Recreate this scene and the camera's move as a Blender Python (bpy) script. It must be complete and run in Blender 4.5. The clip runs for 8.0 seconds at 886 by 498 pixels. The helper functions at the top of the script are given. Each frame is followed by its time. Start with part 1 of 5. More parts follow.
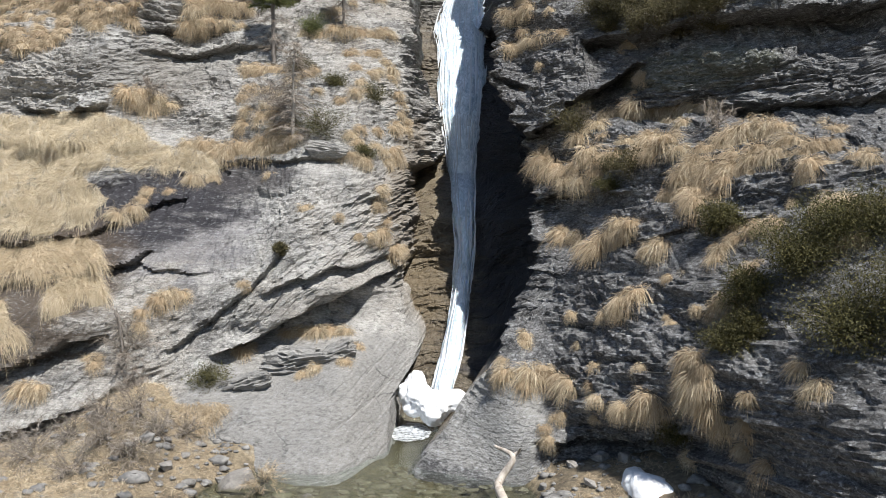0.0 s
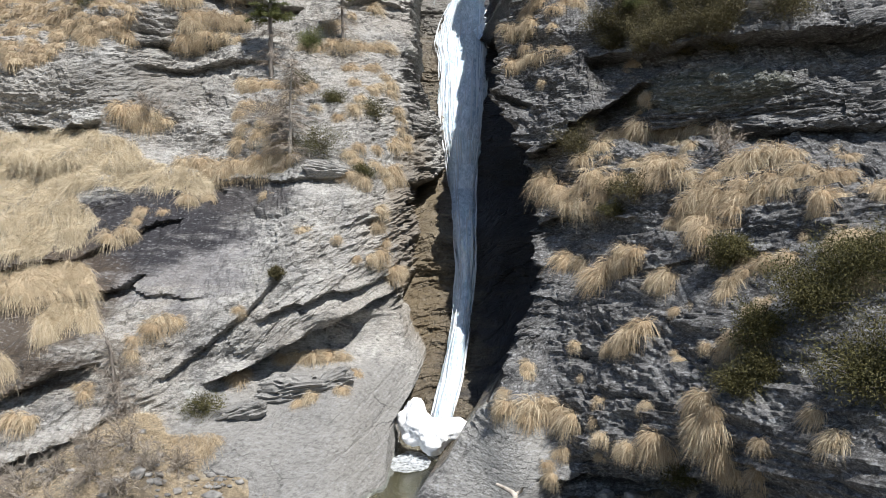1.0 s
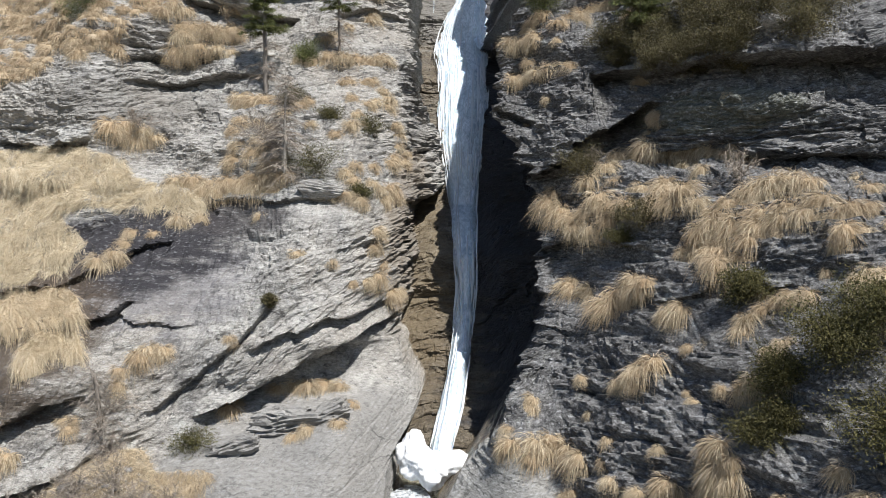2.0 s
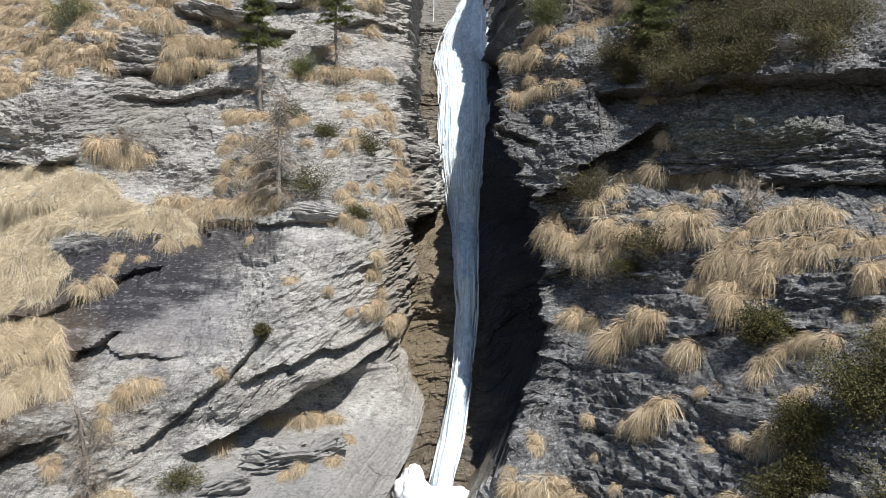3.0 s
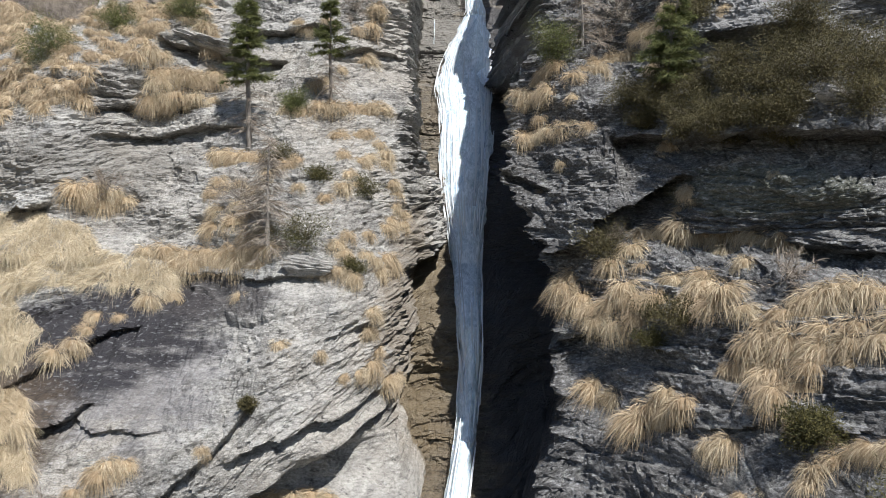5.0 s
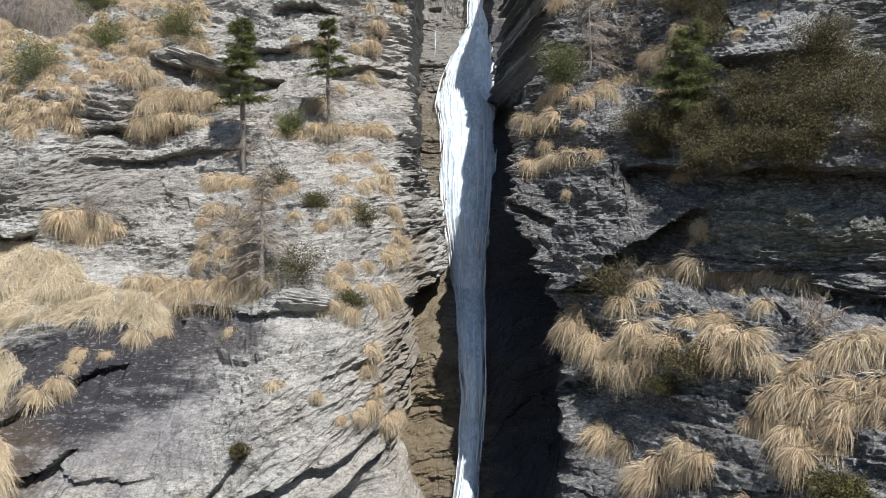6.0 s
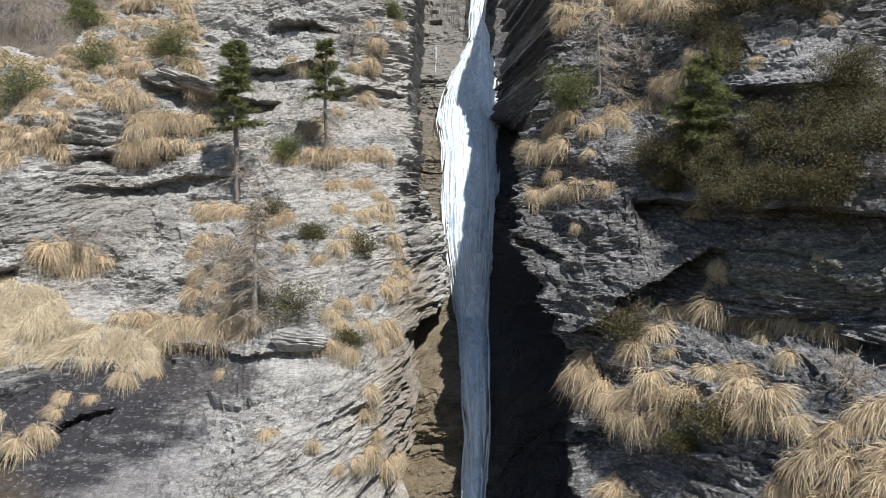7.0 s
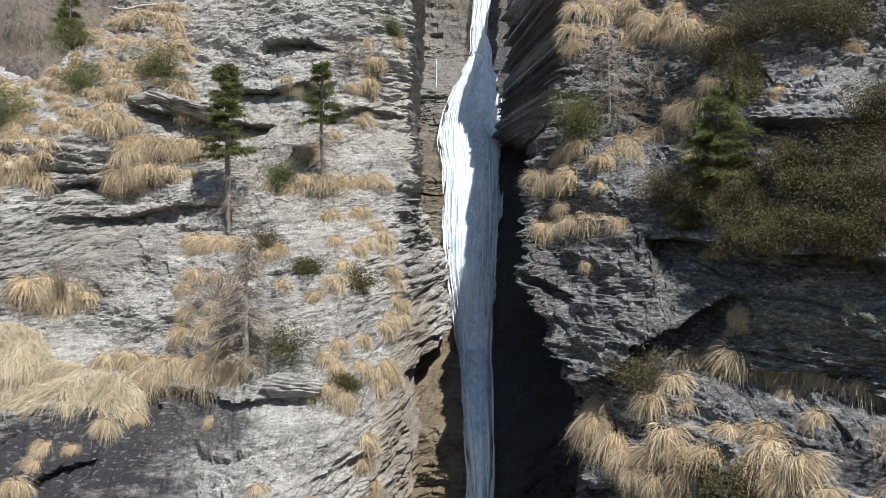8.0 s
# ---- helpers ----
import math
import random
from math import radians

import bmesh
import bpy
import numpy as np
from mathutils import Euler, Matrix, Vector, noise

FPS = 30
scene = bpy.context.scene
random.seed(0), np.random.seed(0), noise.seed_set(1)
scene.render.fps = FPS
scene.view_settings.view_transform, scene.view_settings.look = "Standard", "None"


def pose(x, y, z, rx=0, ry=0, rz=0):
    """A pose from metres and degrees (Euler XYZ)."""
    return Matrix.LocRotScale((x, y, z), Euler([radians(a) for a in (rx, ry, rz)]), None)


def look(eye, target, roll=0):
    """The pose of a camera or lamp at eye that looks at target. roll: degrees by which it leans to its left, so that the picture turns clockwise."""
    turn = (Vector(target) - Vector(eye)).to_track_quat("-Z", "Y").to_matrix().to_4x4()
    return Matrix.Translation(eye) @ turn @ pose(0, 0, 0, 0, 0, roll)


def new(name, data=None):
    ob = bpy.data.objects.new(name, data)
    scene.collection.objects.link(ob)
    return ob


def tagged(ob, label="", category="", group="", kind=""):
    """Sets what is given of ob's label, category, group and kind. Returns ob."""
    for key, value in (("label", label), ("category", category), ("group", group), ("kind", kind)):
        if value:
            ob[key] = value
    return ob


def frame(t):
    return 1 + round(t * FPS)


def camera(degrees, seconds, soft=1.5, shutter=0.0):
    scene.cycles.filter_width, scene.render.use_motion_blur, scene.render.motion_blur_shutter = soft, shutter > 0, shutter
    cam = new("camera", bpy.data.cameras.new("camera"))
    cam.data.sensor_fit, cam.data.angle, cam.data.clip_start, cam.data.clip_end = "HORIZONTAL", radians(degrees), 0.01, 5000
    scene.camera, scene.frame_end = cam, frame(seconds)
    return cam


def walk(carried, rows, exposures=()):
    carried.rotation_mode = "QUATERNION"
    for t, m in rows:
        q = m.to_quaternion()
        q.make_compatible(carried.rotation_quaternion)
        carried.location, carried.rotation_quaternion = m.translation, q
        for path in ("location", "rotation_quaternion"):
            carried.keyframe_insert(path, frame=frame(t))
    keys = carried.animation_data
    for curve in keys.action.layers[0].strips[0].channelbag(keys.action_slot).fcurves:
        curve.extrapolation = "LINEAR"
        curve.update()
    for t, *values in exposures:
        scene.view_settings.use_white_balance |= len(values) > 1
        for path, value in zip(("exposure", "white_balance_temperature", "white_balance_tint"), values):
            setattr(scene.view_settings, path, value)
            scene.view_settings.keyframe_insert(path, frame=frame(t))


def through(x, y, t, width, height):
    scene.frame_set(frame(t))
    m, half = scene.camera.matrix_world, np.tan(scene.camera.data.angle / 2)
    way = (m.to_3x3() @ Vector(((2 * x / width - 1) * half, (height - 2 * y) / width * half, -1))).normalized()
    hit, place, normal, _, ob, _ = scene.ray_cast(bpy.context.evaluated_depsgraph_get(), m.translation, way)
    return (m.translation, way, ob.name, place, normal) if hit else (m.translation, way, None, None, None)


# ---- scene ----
cam = camera(61.9, 8.0, soft=0.6)
ROWS = [  # seconds, x, y, z, then turns about x, y and z in degrees
    (0.0, 0.0, 0.0, 5.8, 86.0, 0.06, -0.01),
    (0.5, -0.003, 0.203, 6.084, 86.0, 0.01, 0.03),
    (1.0, 0.004, 0.504, 6.369, 86.0, -0.04, 0.03),
    (1.5, -0.004, 0.871, 6.652, 86.0, -0.06, 0.0),
    (3.0, -0.016, 2.011, 7.519, 85.99, -0.05, -0.02),
    (3.5, -0.034, 2.4, 7.807, 86.01, -0.04, -0.03),
    (4.0, -0.053, 2.776, 8.098, 86.05, -0.04, -0.05),
    (4.5, -0.067, 3.161, 8.406, 86.09, -0.02, -0.06),
    (6.0, -0.128, 4.348, 9.413, 86.18, -0.06, -0.06),
    (6.5, -0.163, 4.769, 9.781, 86.21, -0.06, -0.08),
    (7.0, -0.195, 5.218, 10.137, 86.27, -0.06, -0.1),
    (7.5, -0.226, 5.679, 10.507, 86.29, -0.07, -0.12),
    (8.0, -0.242, 6.154, 10.879, 86.33, -0.06, -0.12),
]
walk(cam, [(t, pose(x, y, z, rx, ry, rz)) for t, x, y, z, rx, ry, rz in ROWS])

# ---------------------------------------------------------------- light
SUN_AZ, SUN_EL = 38.5, 60.0          # degrees: to the right of straight behind the viewer, and above the horizon
world = bpy.data.worlds.new("sky")
scene.world = world
world.use_nodes = True
_nt = world.node_tree
_sky = _nt.nodes.new("ShaderNodeTexSky")
_sky.sky_type, _sky.sun_disc = "NISHITA", False
_sky.sun_elevation = radians(SUN_EL)
SUN_WAY = Vector((math.sin(radians(SUN_AZ)) * math.cos(radians(SUN_EL)), -math.cos(radians(SUN_AZ)) * math.cos(radians(SUN_EL)), math.sin(radians(SUN_EL))))
_sky.sun_rotation = math.atan2(SUN_WAY.x, SUN_WAY.y)
_sky.air_density, _sky.dust_density = 1.0, 0.6
_bg = _nt.nodes["Background"]
_bg.inputs["Strength"].default_value = 0.076
_nt.links.new(_sky.outputs[0], _bg.inputs["Color"])
sun = new("sun", bpy.data.lights.new("sun", "SUN"))
sun.data.energy, sun.data.angle, sun.data.color = 4.8, radians(0.53), (1.0, 0.97, 0.925)
sun.matrix_world = look((SUN_WAY * 60)[:], (0, 0, 0))
scene.view_settings.exposure = 0.67


# ---------------------------------------------------------------- noise on arrays
def hash2(i, j, seed):
    n = (i.astype(np.int64) * 374761393 + j.astype(np.int64) * 668265263 + seed * 1442695041) & 0x7FFFFFFF
    n = ((n ^ (n >> 13)) * 1274126177) & 0x7FFFFFFF
    return ((n ^ (n >> 16)) & 0xFFFF) / 65535.0


def vnoise(x, y, seed=0):
    """Smooth value noise, -1 to 1."""
    i, j = np.floor(x), np.floor(y)
    u, v = x - i, y - j
    u, v = u * u * u * (u * (u * 6 - 15) + 10), v * v * v * (v * (v * 6 - 15) + 10)
    a, b, c, d = (hash2(i + p, j + q, seed) for p, q in ((0, 0), (1, 0), (0, 1), (1, 1)))
    return 2 * ((a * (1 - u) + b * u) * (1 - v) + (c * (1 - u) + d * u) * v) - 1


def fbm(x, y, seed=0, octaves=4, gain=0.5):
    total, amp = 0.0, 1.0
    for k in range(octaves):
        total = total + amp * vnoise(x * 2.03 ** k + 17.3 * k, y * 2.03 ** k - 9.1 * k, seed + k)
        amp *= gain
    return total


def smooth(a, b, v):
    u = np.clip((v - a) / (b - a), 0, 1)
    return u * u * (3 - 2 * u)


# ---------------------------------------------------------------- the relief of the cliff: y as a function of x and z
LEFT = {  # sections of the cliff beside the fall on the sunny side: height and depth
    -15.0: ((0, 13.8), (2, 14.8), (4, 16.8), (6, 19.8), (8, 22.7), (10, 24.5), (13, 26.2), (18, 30.3), (24, 35.5)),
    -10.5: ((0, 14.4), (2.2, 15.8), (4.4, 18.1), (6.5, 20.2), (8.2, 22.3), (9.5, 22.4), (12.5, 24.4), (16, 28.1), (24, 35.6)),
    -8.6: ((0, 15.2), (1, 15.8), (3, 16.7), (4.8, 19.0), (6.4, 21.0), (8, 23.2), (10.3, 24.9), (14.6, 26.5), (24, 34.0)),
    -6.0: ((0, 15.7), (0.8, 16.4), (1.6, 17.2), (3.5, 17.9), (5.5, 20.1), (6.3, 21.3), (7.3, 22.4), (10.8, 24.9), (14.5, 28.0), (24, 33.5)),
    -4.0: ((0, 15.3), (0.9, 16.3), (1.7, 18.1), (2.3, 18.7), (2.8, 17.8), (4.1, 18.0), (6.2, 19.7), (7.2, 21.0), (9.5, 23.4), (12.2, 26.2), (15, 28.0), (24, 32.0)),
    -2.3: ((0, 15.0), (1.8, 17.2), (2.5, 19.7), (3, 20.0), (3.4, 18.9), (5, 19.7), (6.2, 20.5), (9.1, 23.6), (11, 25.7), (13, 28.1), (17, 29.8), (24, 33.7)),
    -1.0: ((0, 16.9), (1.7, 19.2), (2.5, 20.4), (3.4, 21.4), (3.9, 22.7), (6, 22.5), (8.4, 25.4), (11, 26.3), (13, 29.1), (17, 32.1), (24, 35.7)),
    -0.15: ((0, 18.2), (2, 20.9), (4, 23.7), (6.4, 26.5), (7.2, 26.9), (8, 27.9), (8.7, 28.8), (9.6, 29.8), (11, 31.4), (12.6, 33.0), (17, 37.7), (24, 44.5)),
}
RIGHT = {  # the same on the shaded side
    -1.0: ((0, 15.6), (1, 17.0), (2, 18.0), (24, 40.0)),
    0.5: ((0, 14.9), (1.4, 16.7), (2.5, 17.9), (5, 20.1), (8, 22.1), (11, 24.1), (14, 26.6), (24, 34.1)),
    1.3: ((0, 14.6), (0.8, 14.8), (2.1, 15.4), (3, 16.7), (5, 19.6), (8, 21.7), (11, 23.1), (14, 25.7), (17, 28.2), (24, 33.2)),
    2.2: ((0, 14.4), (1, 14.65), (2.7, 16.9), (4, 18.1), (6.7, 19.6), (7.8, 21.0), (8.1, 21.2), (10.3, 22.9), (11.4, 23.3), (14, 24.9), (24, 32.3)),
    3.2: ((0, 14.1), (0.8, 14.3), (1.7, 13.2), (3, 15.4), (5, 18.8), (6.6, 19.1), (7.6, 19.1), (8.3, 20.3), (9, 20.4), (11.6, 22.3), (13.6, 23.9), (18, 26.9), (24, 32.6)),
    4.4: ((0, 13.2), (1, 13.45), (2.5, 11.8), (3.8, 14.4), (5.2, 16.0), (6.2, 17.2), (7.3, 18.1), (8, 19.8), (8.3, 19.5), (9.4, 20.2), (11, 21.6), (12.5, 23.8), (14, 24.2), (24, 32.0)),
    5.6: ((0, 7.8), (1.5, 8.6), (2.8, 9.2), (3.6, 10.8), (4.4, 12.3), (5.2, 14.1), (6.2, 15.5), (7.3, 16.3), (7.9, 18.6), (8.3, 18.4), (9.6, 18.4), (10.8, 19.5), (12, 20.9), (14, 22.7), (24, 30.5)),
    7.0: ((0, 5.6), (2, 6.5), (4, 8.8), (5.2, 11.6), (6.7, 14.0), (7.5, 15.6), (7.8, 17.0), (8.2, 16.4), (8.9, 16.3), (10.4, 17.0), (11.5, 17.9), (12.6, 19.2), (13.5, 20.7), (15, 21.4), (24, 29.0)),
    10.0: ((0, 2.7), (3, 4.7), (5, 7.7), (7, 11.7), (8, 13.8), (9, 14.8), (11, 16.2), (12.5, 20.9), (15, 21.0), (24, 28.0)),
}
CHUTE = ((-1, 19), (0, 19.6), (1.5, 21.5), (3.6, 23.8), (5.1, 24.5), (6.0, 25.8), (6.7, 27.5), (7.6, 28.2), (8.9, 29.1), (12, 32.2), (14, 35), (17, 38), (20, 39.5), (24, 44))
RIM_LEFT = ((0, -1.15), (0.9, -1.15), (1.4, -0.8), (1.9, -0.6), (2.6, -1.0), (3.3, -1.4), (4, -1.0), (6.75, -0.95), (7.05, -0.2), (7.6, 0.02), (8.6, -0.08), (9.3, -0.25), (10.2, -0.7), (11.0, -0.92), (12.6, -1.0), (14, -1.15), (24, -1.1))
RIM_RIGHT = ((0, -0.65), (1.4, 0.6), (2.1, 1.2), (2.7, 1.5), (4, 2.2), (6.5, 2.4), (7.2, 2.25), (7.7, 2.3), (8.0, 1.95), (8.6, 1.7), (9.4, 1.42), (10.0, 1.42), (10.7, 1.56), (11.6, 1.7), (13, 2.4), (14.7, 2.85), (17, 3.2), (24, 3.6))
X0, X1, Z0, Z1 = -16.0, 12.0, -1.2, 22.0


def line(table, v):
    a = np.array(table, float)
    return np.interp(v, a[:, 0], a[:, 1])


def lofted(sections):
    """A sheet laid over the sections, softened a little, as a function of x and z."""
    gx, gz = np.arange(X0 - 1, X1 + 1, 0.1), np.arange(Z0 - 1, Z1 + 1, 0.1)
    xs = sorted(sections)
    rows = np.array([line(sections[x], gz) for x in xs])
    sheet = np.array([np.interp(gx, xs, rows[:, k]) for k in range(len(gz))])     # z, x
    for width, axis in ((5, 1), (2, 0)):
        w = np.hanning(2 * width + 3)
        w /= w.sum()
        pad = [(0, 0), (0, 0)]
        pad[axis] = (width + 1, width + 1)
        sheet = np.apply_along_axis(lambda r: np.convolve(r, w, "valid"), axis, np.pad(sheet, pad, "edge"))

    def at(x, z):
        fx, fz = np.clip((x - gx[0]) / 0.1, 0, len(gx) - 1.001), np.clip((z - gz[0]) / 0.1, 0, len(gz) - 1.001)
        i, j = fx.astype(int), fz.astype(int)
        u, v = fx - i, fz - j
        return (sheet[j, i] * (1 - u) + sheet[j, i + 1] * u) * (1 - v) + (sheet[j + 1, i] * (1 - u) + sheet[j + 1, i + 1] * u) * v
    return at


left_sheet, right_sheet = lofted(LEFT), lofted(RIGHT)


def dip(x, z):
    """How steeply the beds climb to the right; steepest low on the sunny side."""
    return 0.42 * smooth(8.0, 3.5, z - 0.25 * (x + 4)) * smooth(1.0, -2.0, x) + 0.05 + 0.24 * smooth(1.0, 2.5, x) * smooth(9.0, 5.0, z)


def bedding(x, z):
    """A coordinate across the beds of the schist."""
    return z - dip(x, z) * (x + 1.0) + 0.25 * fbm(x * 0.35, z * 0.5, 5, 3)


OVERHANGS = (  # how deep the rock is cut back, how far down the cut reaches, and the lip it hangs from
    (0.9, 0.55, ((-5.5, 2.1), (-4.8, 2.2), (-3.9, 2.6), (-3.2, 2.95), (-2.4, 3.4), (-1.5, 3.7), (-0.6, 3.9))),
    (0.4, 0.22, ((-6.5, 2.2), (-5.8, 2.7), (-5.4, 3.1), (-4.7, 3.6), (-4.3, 4.1), (-4.0, 4.5))),
    (0.45, 0.25, ((-4.4, 3.4), (-3.6, 3.75), (-2.7, 4.0), (-2.0, 4.1), (-1.3, 4.3))),
    (0.4, 0.3, ((-11.5, 4.6), (-9.9, 4.8), (-9.2, 4.8), (-8.7, 5.2), (-7.9, 5.7), (-7.1, 5.9))),
    (0.6, 0.4, ((-11.0, 3.9), (-9.5, 4.0), (-8.5, 4.1), (-7.9, 4.2), (-7.5, 4.5))),
    (0.7, 0.4, ((-11.5, 1.7), (-9.9, 2.0), (-9.2, 2.2), (-8.7, 2.4), (-7.9, 2.7))),
    (0.9, 0.6, ((-11.0, 0.4), (-9.5, 0.7), (-8.6, 0.9), (-8.0, 1.1), (-7.5, 1.5))),
    (0.25, 0.2, ((-7.9, 4.2), (-7.2, 4.1), (-6.7, 4.0), (-6.0, 3.9))),
    (0.6, 0.5, ((-13.0, 8.6), (-11.3, 8.4), (-10.2, 8.6))),
    (0.9, 0.5, ((-13.0, 7.6), (-11.6, 7.5), (-10.9, 7.4), (-10.1, 7.4))),
    (0.6, 0.4, ((-9.9, 11.3), (-8.7, 11.4), (-7.3, 11.7))),
    (0.7, 0.4, ((-8.4, 13.5), (-7.5, 13.3), (-6.6, 13.1), (-5.0, 13.0))),
    (0.5, 0.4, ((-9.5, 10.5), (-8.5, 10.5), (-7.1, 10.8), (-5.5, 10.8))),
    (0.6, 0.5, ((-5.4, 15.6), (-4.3, 15.7), (-3.4, 15.5))),
    (0.6, 0.5, ((-6.2, 14.0), (-4.9, 14.1), (-3.5, 14.4))),
    (0.4, 0.4, ((-3.6, 13.3), (-2.5, 13.7), (-1.5, 13.6))),
    (0.28, 0.4, ((-6.8, 6.9), (-4.4, 6.8), (-3.0, 7.0))),
    (1.3, 0.9, ((1.9, 7.3), (2.5, 7.6), (2.9, 7.9), (3.2, 8.15), (4.1, 8.7), (5.0, 9.3))),
    (0.9, 0.7, ((4.7, 8.1), (5.6, 8.0), (6.1, 8.0), (6.6, 7.9), (9.0, 7.8))),
    (0.6, 0.6, ((2.4, 5.8), (3.3, 5.9), (4.3, 5.9))),
    (0.6, 0.4, ((2.0, 0.8), (3.2, 1.0), (4.4, 1.3))),
    (1.0, 0.7, ((6.0, 12.4), (6.8, 12.2), (9.0, 12.5))),
    (1.15, 0.9, ((4.0, 10.2), (5.2, 10.1), (6.0, 10.0), (7.6, 9.95), (9.5, 9.9))),
    (0.4, 0.4, ((4.2, 4.9), (5.1, 5.4), (6.0, 5.5))),
    (0.5, 0.4, ((1.6, 9.4), (2.6, 8.8))),
)


def layered(x, s, thick, long, seed):
    """Broken beds: each stands out by its own amount, in blocks, and leans out towards its upper edge."""
    u = s / thick + 0.45 * vnoise(x / (thick * long * 1.7), s / thick * 0.35, seed + 1)
    k = np.floor(u)
    f = u - k
    v = x / (thick * long) + 13.0 * hash2(k, k * 0, seed + 2) + 0.35 * vnoise(x / thick * 0.6, s / thick, seed + 3)
    j = np.floor(v)
    g = v - j
    here, beside = hash2(k, j, seed), hash2(k, j + 1, seed)
    soft = max(0.16, 0.05 / thick)
    out = here + (beside - here) * smooth(0.82, 1.0, g)
    under = hash2(k - 1, np.floor(x / (thick * long) + 13.0 * hash2(k - 1, k * 0, seed + 2)), seed)
    out = under + (out - under) * smooth(0.0, soft, f)
    gash = np.exp(-(f / max(0.10, 0.035 / thick)) ** 2) * smooth(0.1, 0.5, vnoise(x / (thick * long) * 1.3, s / thick, seed + 7))
    return out - 0.5 + 0.55 * (f - 0.5) * smooth(0.0, soft, f) - 0.9 * gash


def blocks(x, s, wide, high, seed):
    """Cleft blocks in uneven courses, each set in or out and tilted its own way, with open joints here and there."""
    bx = x + 0.45 * wide * vnoise(x / wide * 0.9, s / high * 0.6, seed + 1)
    bs = s + 0.55 * high * vnoise(x / wide * 0.7, s / high * 0.5, seed + 2) + 0.25 * high * vnoise(x / wide * 2.1, s / high * 1.3, seed + 3)
    v = bs / high
    k = np.floor(v)
    f = v - k
    u = bx / wide * (0.7 + 0.7 * hash2(k, k * 0, seed + 4)) + 9.0 * hash2(k, k * 0, seed + 5)
    j = np.floor(u)
    g = u - j
    out = hash2(k, j, seed) - 0.5
    tilt = 0.7 * (hash2(k, j, seed + 6) - 0.5) * (g - 0.5) + (0.12 + 0.4 * hash2(k, j, seed + 7)) * (f - 0.5)
    rim = np.minimum(np.minimum(f, 1 - f) * high, np.minimum(g, 1 - g) * wide)
    joint = np.exp(-(rim / 0.022) ** 2) * smooth(0.45, 0.75, hash2(k, j, seed + 8) + 0.3 * vnoise(x / wide, s / high, seed + 9))
    return out + tilt - 0.25 * joint


def shift(x, y, z):
    """How far the rims of the chute are set sideways, bed by bed."""
    near = 0.55 * np.exp(-((x - line(RIM_LEFT, z)) / 0.5) ** 2) + np.exp(-((x - line(RIM_RIGHT, z)) / 0.5) ** 2)
    return near * (0.12 + 0.88 * smooth(1.6, 3.5, z)) * (0.24 * layered(y, z - 0.1 * y, 0.36, 2.2, 140) + 0.13 * layered(y, z + 0.1 * y, 0.14, 2.5, 150) + 0.05 * fbm(y * 4, z * 6, 160, 3))


